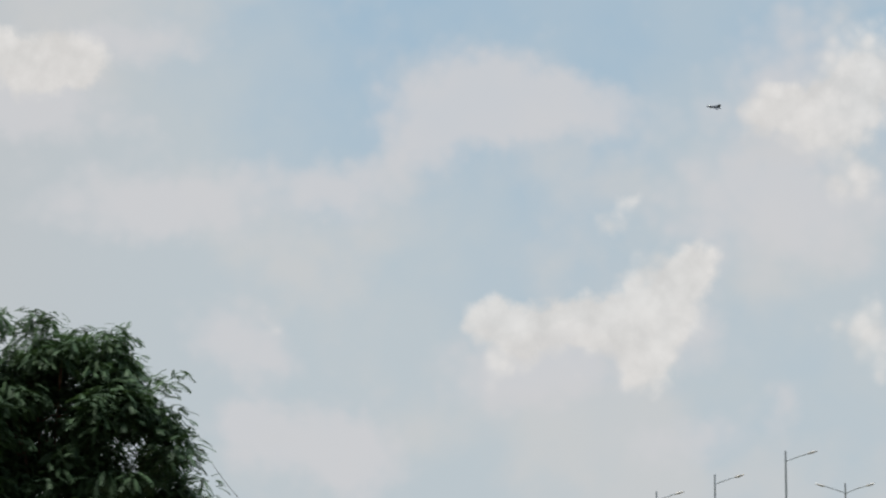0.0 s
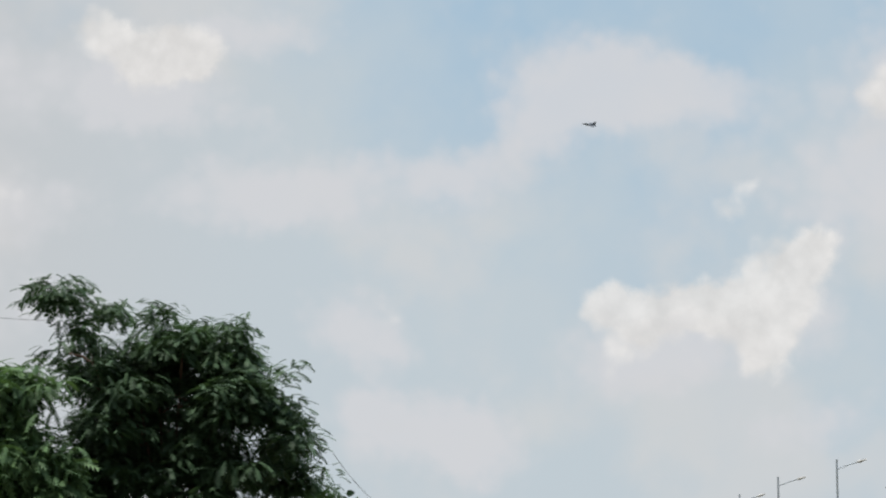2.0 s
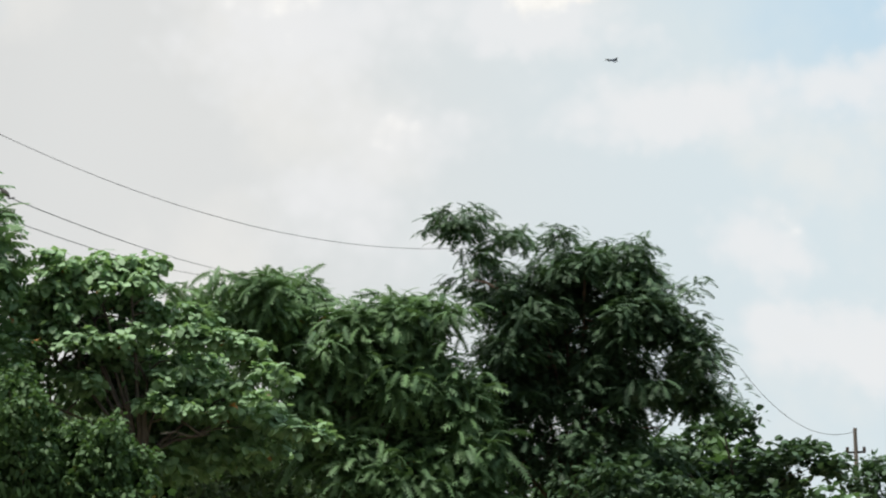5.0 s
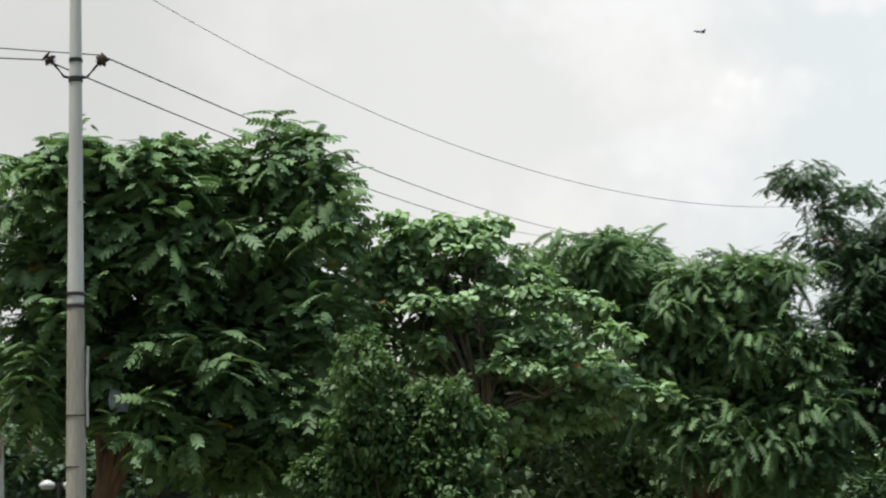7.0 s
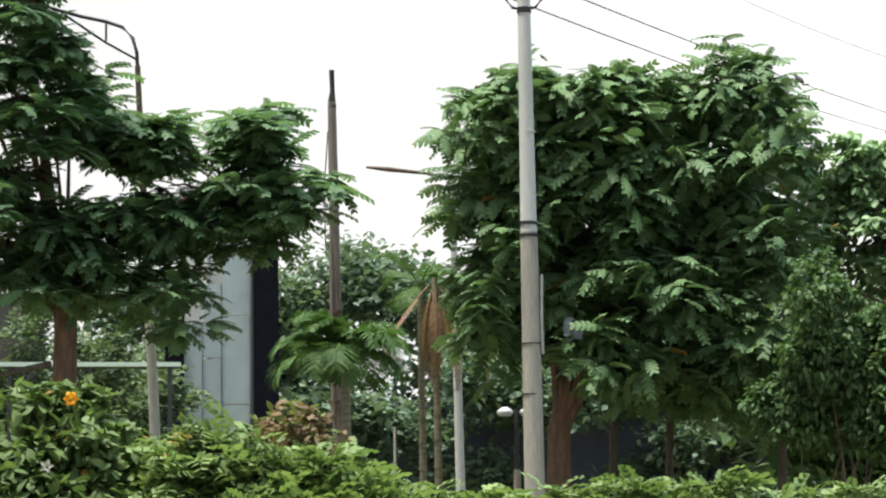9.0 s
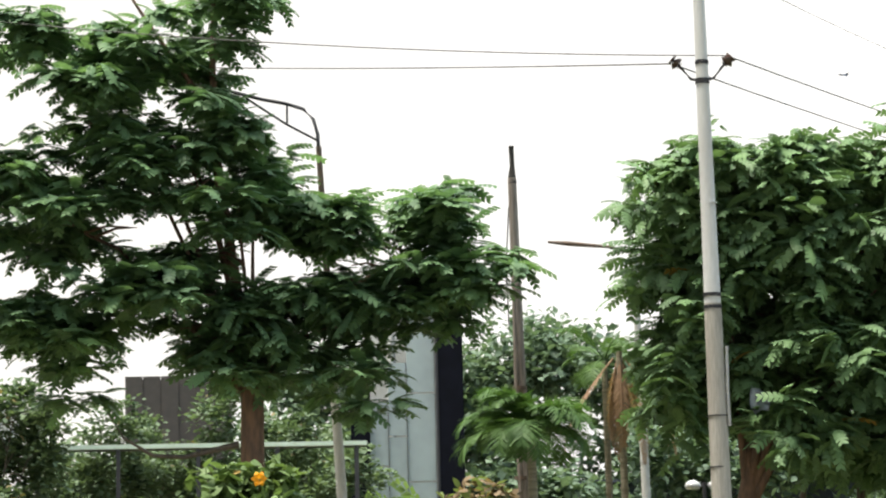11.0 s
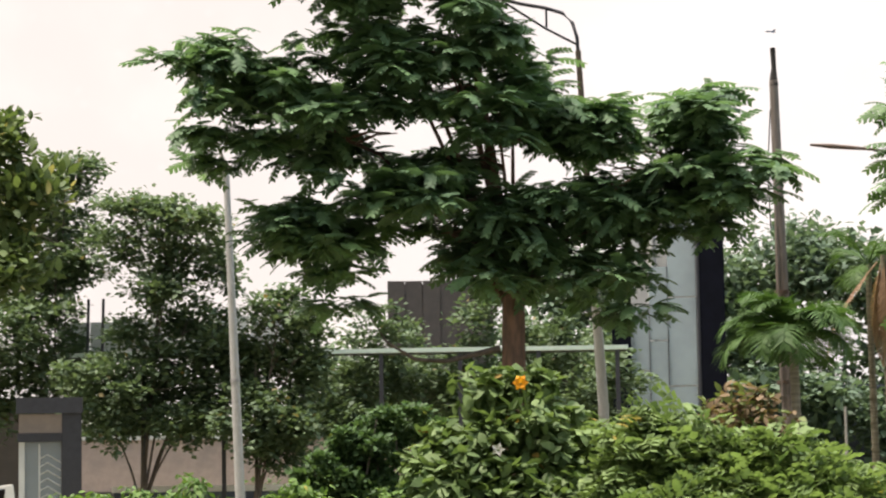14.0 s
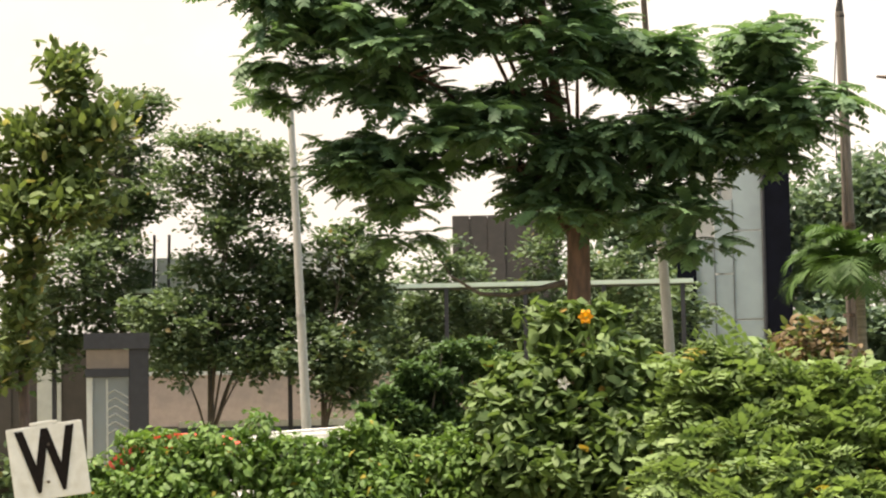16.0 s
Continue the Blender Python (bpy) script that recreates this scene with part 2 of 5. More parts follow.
# lamp steel made pale blue-grey, the haze of distance put into its colour
M_ROADLAMP = surface("hazed_road_lamp", (0.36, 0.41, 0.47), (0.29, 0.34, 0.40), 0.6, 20, 0.1, stain=(0.24, 0.27, 0.31))
M_GALV = surface("galvanised_steel", (0.42, 0.43, 0.44), (0.30, 0.31, 0.32), 0.55, 25, 0.15, metal=0.5, stain=(0.25, 0.22, 0.18))
M_OLDWOOD = surface("weathered_wood", (0.215, 0.180, 0.160), (0.105, 0.088, 0.078), 0.95, 10, 0.8, stain=(0.24, 0.215, 0.19), stretch=(3, 3, 0.25))
M_CHARRED = surface("charred_wood", (0.03, 0.026, 0.024), (0.012, 0.011, 0.01), 0.95, 12, 0.8)
M_CERAMIC = surface("brown_porcelain", (0.055, 0.03, 0.022), (0.035, 0.02, 0.016), 0.35, 20, 0.05)
M_WIRE = surface("cable_sheath", (0.05, 0.05, 0.05), (0.03, 0.03, 0.03), 0.6, 20, 0.1)
M_WHITE = surface("white_enamel", (0.74, 0.73, 0.70), (0.66, 0.65, 0.62), 0.55, 12, 0.1, stain=(0.50, 0.47, 0.42), stain_scale=5)
M_BLACK = surface("black_paint", (0.006, 0.005, 0.005), (0.012, 0.008, 0.007), 0.8, 30, 0.1, spec=0.15)
M_SOIL = surface("soil_and_grass", (0.12, 0.125, 0.05), (0.07, 0.06, 0.035), 1.0, 3, 0.8, stain=(0.16, 0.12, 0.08), stain_scale=0.25)
M_ASPHALT = surface("asphalt", (0.055, 0.055, 0.057), (0.04, 0.04, 0.042), 0.9, 40, 0.4)
M_BLACKCLAD = surface("black_cladding", (0.010, 0.011, 0.018), (0.007, 0.008, 0.012), 0.9, 3, 0.05, spec=0.04)
M_FRAME = surface("grey_metal_frame", (0.05, 0.052, 0.062), (0.035, 0.036, 0.044), 0.5, 10, 0.05, metal=0.3)
M_PINK = surface("pinkish_plaster", (0.52, 0.41, 0.36), (0.45, 0.35, 0.31), 0.9, 5, 0.15, stain=(0.36, 0.30, 0.27))
M_BROWN = surface("brown_sheet_wall", (0.085, 0.072, 0.066), (0.06, 0.052, 0.048), 0.7, 4, 0.2)
M_PALE = surface("pale_sheet_wall", (0.62, 0.64, 0.62), (0.54, 0.56, 0.55), 0.7, 4, 0.1, stain=(0.45, 0.46, 0.44))
M_MINT = surface("mint_painted_steel", (0.62, 0.74, 0.67), (0.54, 0.66, 0.59), 0.6, 6, 0.1)
M_TANPANEL = surface("tan_panel", (0.24, 0.20, 0.17), (0.19, 0.155, 0.135), 0.7, 6, 0.1)
M_JET = surface("grey_aircraft_paint", (0.075, 0.095, 0.13), (0.055, 0.07, 0.10), 0.5, 2, 0.0)
M_BIRD = surface("dark_feathers", (0.035, 0.032, 0.03), (0.02, 0.02, 0.02), 0.8, 40, 0.2)
M_GLOBE = surface("milky_lamp_glass", (0.42, 0.43, 0.44), (0.36, 0.37, 0.38), 0.3, 6, 0.0)
M_SHEET = surface("grey_plastic", (0.42, 0.45, 0.48), (0.34, 0.37, 0.40), 0.5, 8, 0.2)
# bluish dark wall colour with the shade and haze under the trees put in
M_DIM = surface("haze_blue_wall", (0.085, 0.098, 0.135), (0.062, 0.073, 0.105), 0.9, 4, 0.2)


def glass(name, tint, rough=0.06):
    m = bpy.data.materials.new(name)
    m.use_nodes = True
    n = Net(m.node_tree)
    w = n.noise(n.add("ShaderNodeTexCoord").outputs["Object"], 0.8, 3.0).outputs["Fac"]
    c = n.mix(n.ramp(w, 0.3, 0.7), rgb(*tint), rgb(*[0.8 * v for v in tint]))
    p = n.add("ShaderNodeBsdfPrincipled", {"Base Color": c, "Roughness": rough, "Specular IOR Level": 0.9, "Transmission Weight": 0.25})
    n.add("ShaderNodeOutputMaterial", {0: p.outputs[0]})
    return m


M_GLASS = glass("frosted_glass", (0.44, 0.53, 0.56), 0.25)
M_GLASSDARK = glass("dim_glass", (0.30, 0.35, 0.37), 0.15)


# ---- building blocks ----
def part(name, data, material, parent=None, label="", at=None):
    """Links a bmesh or a mesh as one object under a thing."""
    if isinstance(data, bmesh.types.BMesh):
        me = bpy.data.meshes.new(name)
        data.to_mesh(me)
        data.free()
    else:
        me = data
    if not me.materials:
        me.materials.append(material)
    ob = new(name, me)
    if parent:
        ob.parent = parent
    if at is not None:
        ob.matrix_basis = at
    if label:
        tagged(ob, label)
    return ob


def thing(name, m, label, category, group="", kind=""):
    ob = new(name)
    ob.empty_display_size = 0.2
    ob.matrix_basis = m
    return tagged(ob, label, category, group, kind)


def smooth(bm):
    for f in bm.faces:
        f.smooth = True
    return bm


def box(bm, x0, y0, z0, x1, y1, z1, bevel=0.0):
    v = [bm.verts.new((x, y, z)) for x in (x0, x1) for y in (y0, y1) for z in (z0, z1)]
    fs = [bm.faces.new([v[i] for i in q]) for q in ((0, 1, 3, 2), (4, 6, 7, 5), (0, 4, 5, 1), (2, 3, 7, 6), (0, 2, 6, 4), (1, 5, 7, 3))]
    if bevel:
        edges = {e for f in fs for e in f.edges}
        bmesh.ops.bevel(bm, geom=list(edges), offset=bevel, segments=2, affect="EDGES")
    return bm


def tube(bm, pts, radii, sides=8, cap=True):
    """A tapered round bar along some points."""
    pts = [Vector(p) for p in pts]
    rings = []
    for i, p in enumerate(pts):
        d = (pts[min(i + 1, len(pts) - 1)] - pts[max(i - 1, 0)]).normalized()
        a = d.orthogonal().normalized() if abs(d.z) < 0.9 else Vector((1, 0, 0))
        a = (a - d * a.dot(d)).normalized()
        b = d.cross(a)
        r = radii[i] if isinstance(radii, (list, tuple)) else radii
        rings.append([bm.verts.new(p + (a * math.cos(k * math.tau / sides) + b * math.sin(k * math.tau / sides)) * r) for k in range(sides)])
    for p, q in zip(rings, rings[1:]):
        for k in range(sides):
            f = bm.faces.new((p[k], p[(k + 1) % sides], q[(k + 1) % sides], q[k]))
            f.smooth = True
    if cap:
        bm.faces.new([bm.verts.new(v.co) for v in rings[0]][::-1])
        bm.faces.new([bm.verts.new(v.co) for v in rings[-1]])
    return bm


def bar(pts, radii, sides=8):
    return tube(bmesh.new(), pts, radii, sides)


def block(*a, **k):
    return box(bmesh.new(), *a, **k)


# ---- foliage ----
def frond_template(pairs=8, width=0.2, droop=0.35, lift=0.08, sweep=0.09, blunt=0.0):
    """A feathery leaf of length 1 along x: leaflets like a comb on both sides of a drooping midrib, pointed or blunt."""
    def rib(s):
        return np.array((s, 0.0, lift * s * 2 - droop * s * s))
    verts, faces = [rib(i / pairs) for i in range(pairs + 1)], []
    for i in range(pairs):
        s = (i + 0.5) / pairs
        w = width * min(1.0, 0.45 + 2.0 * s) * min(1.0, 0.6 + 2.2 * (1.0 - s))
        half = 0.5 * blunt / pairs
        for side in (-1, 1):
            k = len(verts)
            tip = [rib(s + sweep + d) + (0.0, side * w, -0.25 * w) for d in ((half, -half) if blunt else (0.0,))]
            verts += tip
            face = [i, i + 1] + list(range(k, k + len(tip)))
            faces.append(tuple(face if side > 0 else face[::-1]))
    return np.array(verts), faces


def leaf_template(width=0.5, fold=0.12, droop=0.25):
    """One ovate leaf of length 1 along x, folded at its midrib: four quads."""
    x = (0.0, 0.35, 0.75, 1.0)
    mid = [(s, 0.0, 0.1 * s - droop * s * s) for s in x]
    verts = list(mid)
    for side in (-1, 1):
        verts += [(0.33, side * width * 0.5, fold * width - droop * 0.1), (0.72, side * width * 0.38, fold * width - droop * 0.5)]
    quads = [(0, 1, 6, 6), (1, 2, 7, 6), (2, 3, 7, 7), (1, 0, 4, 4), (2, 1, 4, 5), (3, 2, 5, 5)]
    return np.array(verts), quads


def scatter(name, template, where, out, tilt, size, rng, spin=0.5, lean=0.45):
    """One mesh of many leaves: places, outward bearings, tilts and sizes are arrays."""
    tv, tq = template
    n = len(where)
    yaw = out + rng.normal(0, spin, n)
    roll = rng.normal(0, lean, n)
    cy, sy, cp, sp, cr, sr = np.cos(yaw), np.sin(yaw), np.cos(tilt), np.sin(tilt), np.cos(roll), np.sin(roll)
    ax = np.stack((cy * cp, sy * cp, sp), 1)
    ay0 = np.stack((-sy, cy, np.zeros(n)), 1)
    az0 = np.cross(ax, ay0)
    ay = ay0 * cr[:, None] + az0 * sr[:, None]
    az = np.cross(ax, ay)
    v = tv[None, :, 0:1] * ax[:, None, :] + tv[None, :, 1:2] * ay[:, None, :] + tv[None, :, 2:3] * az[:, None, :]
    v = v * size[:, None, None] + where[:, None, :]
    k = len(tv)
    faces = []
    for q in tq:
        q = list(dict.fromkeys(q))
        faces.append(np.arange(n)[:, None] * k + np.array(q)[None, :])
    loops = np.concatenate([f.ravel() for f in faces])
    sizes = np.concatenate([np.full(n, f.shape[1]) for f in faces])
    me = bpy.data.meshes.new(name)
    me.vertices.add(n * k)
    me.vertices.foreach_set("co", v.reshape(-1).astype(np.float32))
    me.loops.add(len(loops))
    me.loops.foreach_set("vertex_index", loops.astype(np.int32))
    me.polygons.add(len(sizes))
    me.polygons.foreach_set("loop_start", np.concatenate(([0], np.cumsum(sizes)[:-1])).astype(np.int32))
    me.update(calc_edges=True)
    me.validate()
    return me


def pinnate_template(pairs=4, reach=0.36, wide=0.12, droop=0.55, lift=0.16):
    """A compound leaf of length 1 along x: pointed leaflets in pairs on an arching stalk."""
    def rib(s):
        return np.array((s * (1 - 0.12 * s), 0.0, lift * s * 2 - droop * s * s))
    verts, faces = [], []
    for i in range(pairs + 1):
        verts += [rib(i / pairs) + (0.0, -0.008, 0.0), rib(i / pairs) + (0.0, 0.008, 0.0)]
    for i in range(pairs):
        faces.append((2 * i, 2 * i + 2, 2 * i + 3, 2 * i + 1))
    for i in range(1, pairs + 1):
        c = reach * math.sin(math.pi * min(1.0, 0.25 + 0.6 * i / pairs)) ** 0.5
        for side in (-1, 1):
            d = np.array((0.55, side * 0.8, -0.28))
            q = np.array((0.8, -side * 0.55, 0.0)) * wide
            r, k = rib(i / pairs), len(verts)
            verts += [r + d * c * 0.45 + q, r + d * c, r + d * c * 0.45 - q]
            faces.append((2 * i + (side > 0), k, k + 1, k + 2))
    return np.array(verts), faces


FROND = frond_template(6, 0.19, 0.38, blunt=0.62)
FROND_LONG = frond_template(9, 0.17, 0.6, 0.12)
FROND_FLAT = frond_template(6, 0.20, 0.3, 0.07, blunt=0.68)
FROND_FINE = frond_template(7, 0.22, 0.36, 0.07)
PINNATE = pinnate_template()
LEAF = leaf_template()
LEAF_WIDE = leaf_template(0.7, 0.1, 0.2)
LEAF_FAR = (np.array(((0.0, 0.0, 0.0), (0.45, -0.34, 0.05), (1.0, 0.0, -0.12), (0.45, 0.34, 0.05))), [(0, 1, 2), (0, 2, 3)])


def crown_points(lobes, n, rng, shell=0.5, depth=1.0, cluster=9, spread=0.2, inset=0.0):
    """Places in a crown made of lobes (across, up, half width, half height and, where it matters, how far back): leaves in tufts at twig ends, most tufts near each lobe's skin."""
    vol = np.array([w ** 1.15 * h ** 0.65 for _, _, w, h, *_ in lobes])
    counts = np.maximum(3, (n / cluster * vol / vol.sum()).astype(int))
    where, out, lift = [], [], []
    for (u, z, w, h, *set_back), c in zip(lobes, counts):
        w, h = max(0.5 * w, w - inset), max(0.5 * h, h - inset)
        back = rng.uniform(-0.5, 0.5) * depth
        if set_back:
            back = set_back[0] + 0.25 * back
        d = rng.normal(size=(c, 3))
        d /= np.linalg.norm(d, axis=1)[:, None]
        r = rng.uniform(shell ** 1.4, 1.0, c) ** 0.7 * (1.0 + 0.12 * np.sin(3.1 * d[:, 0] + 5.3 * d[:, 2] + u))
        p = d * r[:, None] * np.array((w, (w + h) * 0.5, h)) + np.array((u, back, z))
        k = cluster + rng.integers(-cluster // 3, cluster // 3 + 1, c)
        tuft = np.repeat(np.arange(c), k)
        a = rng.uniform(0, math.tau, len(tuft))
        jit = np.clip(rng.normal(0, 1, (len(tuft), 3)), -1.7, 1.7) * np.array((1, 1, 0.6)) * spread
        where.append(p[tuft] + jit)
        out.append(np.arctan2(np.sin(a) + 0.7 * d[tuft, 1], np.cos(a) + 0.7 * d[tuft, 0]))
        lift.append(0.35 * d[tuft, 2])
    return np.concatenate(where), np.concatenate(out), np.concatenate(lift)


def ragged(lobes, rng, each=3, reach=1.0):
    """The lobes with small ones budding from their upper skins, for an uneven outline."""
    buds = []
    for u, z, w, h, *set_back in lobes:
        for _ in range(each):
            a, r = rng.uniform(-0.3, math.pi + 0.3), rng.uniform(0.72, 0.98) * reach
            s = rng.uniform(0.18, 0.36)
            buds.append((u + math.cos(a) * w * r, z + math.sin(a) * h * r, w * s, min(h, w) * s * 1.2, *set_back))
    return list(lobes) + buds


def bridged(lobes, rng):
    """The lobes with smaller ones between neighbours, so that the crown hangs together."""
    more = []
    for i, (u, z, w, h, *_) in enumerate(lobes):
        near = sorted((math.hypot(p[0] - u, 1.4 * (p[1] - z)), k) for k, p in enumerate(lobes) if k != i)[:2]
        for far, k in near:
            p, f = lobes[k], rng.uniform(0.35, 0.65)
            more.append((u + (p[0] - u) * f, z + (p[1] - z) * f, 0.62 * min(w, p[2]), 0.62 * min(h, p[3])))
    return list(lobes) + more


def layered(lobes, seed):
    """Each lobe split into thin level shelves with air between them."""
    rg, shelves = random.Random(seed), []
    for u, z, w, h in bridged(lobes, rg):
        n = max(2, round(h / 0.2))
        for k in range(n):
            f = (k + 0.5) / n * 2 - 1
            ww = w * (1.0 - 0.35 * abs(f)) * rg.uniform(0.75, 1.1)
            shelves.append((u + rg.uniform(-0.3, 0.3) * w, z + f * h + rg.uniform(-0.04, 0.04), ww, 0.09, rg.uniform(-1.2, 1.2)))
    return shelves


def crown(name, lobes, n, template, size, rng, tilt=0.1, tilt_spread=0.35, shell=0.5, depth=1.0, spin=0.5, cluster=9, spread=0.2, core=0.0, buds=3, reach=1.0, roll=0.45):
    where, out, lift = crown_points(ragged(lobes, rng, buds, reach), n, rng, shell, depth, cluster, spread * size, 0.12 * size)
    k = len(where)
    sizes = size * rng.uniform(0.6, 1.15, k)
    tilts = lift * min(1.0, tilt_spread / 0.35) + rng.normal(tilt, tilt_spread, k)
    if core:
        w2, o2, l2 = crown_points([(u, z, 0.75 * w, 0.75 * h, *set_back) for u, z, w, h, *set_back in lobes], int(n * core), rng, 0.0, depth, cluster, spread * size, 0.3 * size)
        where, out = np.concatenate((where, w2)), np.concatenate((out, o2))
        sizes, tilts = np.concatenate((sizes, size * rng.uniform(0.8, 1.3, len(w2)))), np.concatenate((tilts, rng.normal(tilt - 0.1, min(0.6, 1.5 * tilt_spread), len(w2))))
    return scatter(name, template, where, out, tilts, sizes, rng, spin * 0.3, roll)


def tree(name, x, y, facing, lobes, n, template, size, leaves, label, group="", trunk=0.17, fork=2.5, bark=None, seed=1, limbs=8, lean=0.0, tilt=0.1,
         tilt_spread=0.35, shell=0.5, depth=2.0, spin=0.5, z=0.0, foot=0.0, cluster=9, spread=0.2, core=0.0, thick=1.0, buds=3, roll=0.45, bridge=False):
    """A tree: tapered trunk, limbs that reach into the lobes, twigs, and a crown of many leaves."""
    rng = np.random.default_rng(seed)
    bark = bark or M_BARK
    ob = thing(name, pose(x, y, z, 0, 0, facing), label, "tree", group)
    top = Vector((foot + lean, 0, fork))
    part("trunk", bar([(foot, 0, -0.1), (foot + lean * 0.2 + 0.02, 0.02, fork * 0.3), (foot + lean * 0.6 - 0.02, 0, fork * 0.65), top, top + Vector((0.05, 0, 0.45)), top + Vector((0.02, 0.05, 1.1))], [trunk * s for s in (1.35, 1.05, 0.95, 0.85, 0.55, 0.2)], 12), bark, ob)
    big = sorted(lobes, key=lambda q: -q[2] * q[3])[:limbs]
    for u, zz, w, h, *_ in big:
        end = Vector((u + rng.uniform(-0.2, 0.2) * w, rng.uniform(-0.3, 0.3) * depth, zz + 0.2 * h))
        mid = top.lerp(end, 0.5) + Vector((0, 0, 0.12 * (end - top).length + rng.uniform(-0.1, 0.1)))
        bm = bar([top - Vector((0, 0, 0.15)), top.lerp(mid, 0.5) + Vector((0, 0, 0.05)), mid, mid.lerp(end, 0.6), end], [thick * trunk * s for s in (0.5, 0.36, 0.25, 0.16, 0.06)], 7)
        for _ in range(5):
            s = mid.lerp(end, rng.uniform(0.0, 0.9))
            e = s + Vector((rng.uniform(-1, 1) * w * 0.8, rng.uniform(-1, 1) * w * 0.6, rng.uniform(-0.2, 0.9) * h))
            tube(bm, [s, s.lerp(e, 0.5) + Vector((0, 0, 0.06)), e], [trunk * 0.16, trunk * 0.1, trunk * 0.04], 5)
        part("limb", bm, bark, ob)
    part("crown", crown("crown", bridged(lobes, rng) if bridge else lobes, n, template, size, rng, tilt, tilt_spread, shell, depth, spin, cluster, spread, core, buds, roll=roll), leaves, ob)
    return ob


def sloped(lobes, top, slope):
    """Lobes of a mass that leans back: the lower, the nearer to the road."""
    return [(u, z, w, h, -slope * (top - z)) for u, z, w, h in lobes]


def bush(name, x, y, facing, lobes, n, template, size, leaves, label, category="bush", seed=1, tilt=0.0, tilt_spread=0.5, shell=0.55, depth=0.8, group="", spin=0.8, stems=9, cluster=6, spread=0.5, core=0.0):
    """A bush: stems from the ground and a mass of leaves."""
    rng = np.random.default_rng(seed)
    ob = thing(name, pose(x, y, 0, 0, 0, facing), label, category, group)
    lo, hi = min(q[0] - q[2] * 0.6 for q in lobes), max(q[0] + q[2] * 0.6 for q in lobes)
    for i in range(stems):
        u, zz, w, h, *_ = lobes[i % len(lobes)]
        foot = Vector((lo + (hi - lo) * (i + 0.5) / stems, rng.uniform(-0.3, 0.3), -0.05))
        end = Vector((u + rng.uniform(-0.5, 0.5) * w, rng.uniform(-0.3, 0.3) * depth, zz + 0.5 * h))
        part("stem", bar([foot, foot.lerp(end, 0.5) + Vector((rng.uniform(-0.1, 0.1), 0, 0.1)), end], [0.025, 0.017, 0.006], 5), M_BARK_GREY, ob)
    part("foliage", crown("foliage", lobes, n, template, size, rng, tilt, tilt_spread, shell, depth, spin, cluster, spread, core, 4, 1.1), leaves, ob)
    return ob


# ---- the ground ----
g = bmesh.new()
for i in range(-24, 25):
    for j in range(-24, 25):
        x, y = math.copysign(abs(i / 24) ** 3 * 2500, i), math.copysign(abs(j / 24) ** 3 * 2500, j)
        g.verts.new((x, y, 0.06 * noise.noise(Vector((x * 0.3, y * 0.3, 0)))))
g.verts.ensure_lookup_table()
for i in range(48):
    for j in range(48):
        g.faces.new([g.verts[a * 49 + b] for a, b in ((i, j), (i + 1, j), (i + 1, j + 1), (i, j + 1))])
tagged(part("ground", smooth(g), M_SOIL), "rough soil and low grass, running to the horizon", "ground", kind="structure")

# ---- trees along the far side ----
flame = tree("flame_tree", -1.29, 37.98, 1.9, layered([(-4.50, 8.54, 0.85, 0.34), (-4.07, 7.92, 1.11, 0.51), (-4.42, 7.23, 0.68, 0.38), (-2.96, 7.47, 1.03, 0.68), (-2.60, 9.84, 0.94, 0.56), (-2.00, 9.03, 1.03, 0.68), (-1.73, 10.18, 0.77, 0.43), (-3.73, 10.39, 0.68, 0.30), (-0.59, 10.61, 0.68, 0.43), (0.20, 10.96, 0.51, 0.38), (-1.14, 8.23, 1.20, 0.77), (-0.11, 7.69, 1.20, 0.68), (-0.44, 8.88, 0.51, 0.43), (1.18, 7.32, 0.77, 0.43), (-3.05, 5.82, 1.03, 0.43), (-2.62, 5.04, 0.77, 0.47), (-1.33, 6.57, 1.28, 0.60), (0.03, 5.94, 1.37, 0.64), (1.41, 5.84, 1.20, 0.68), (1.82, 4.79, 0.68, 0.47), (2.65, 7.12, 0.85, 0.68), (2.80, 6.24, 0.85, 0.64), (2.84, 7.91, 0.51, 0.21), (3.50, 6.58, 0.43, 0.51), (-0.49, 5.27, 0.94, 0.34), (0.62, 5.20, 0.94, 0.34),
     (-0.75, 9.60, 0.50, 0.24), (0.45, 8.45, 0.40, 0.16), (-2.00, 8.33, 0.85, 0.47), (-2.53, 7.37, 0.80, 0.38), (-1.16, 6.92, 1.02, 0.47), (0.45, 7.45, 0.70, 0.32), (1.44, 7.49, 0.85, 0.47), (1.94, 6.43, 0.93, 0.51), (-3.30, 8.26, 0.72, 0.38), (2.83, 7.55, 0.59, 0.42), (0.90, 6.45, 0.93, 0.42), (-0.13, 6.12, 0.93, 0.38), (-1.59, 6.14, 0.76, 0.38), (-2.54, 5.98, 0.68, 0.38), (-3.35, 6.25, 0.52, 0.26), (-3.45, 5.85, 0.48, 0.22)], 3),
     10300, FROND_FLAT, 0.46, M_FLAME, "spreading flame tree with sparse layered feathery foliage and a brown trunk", trunk=0.2, fork=4.75, seed=3, limbs=16, tilt=-0.1, tilt_spread=0.24, shell=0.1, depth=1.0, cluster=6, spread=0.2, thick=0.6, core=0.0, roll=0.24, buds=1)
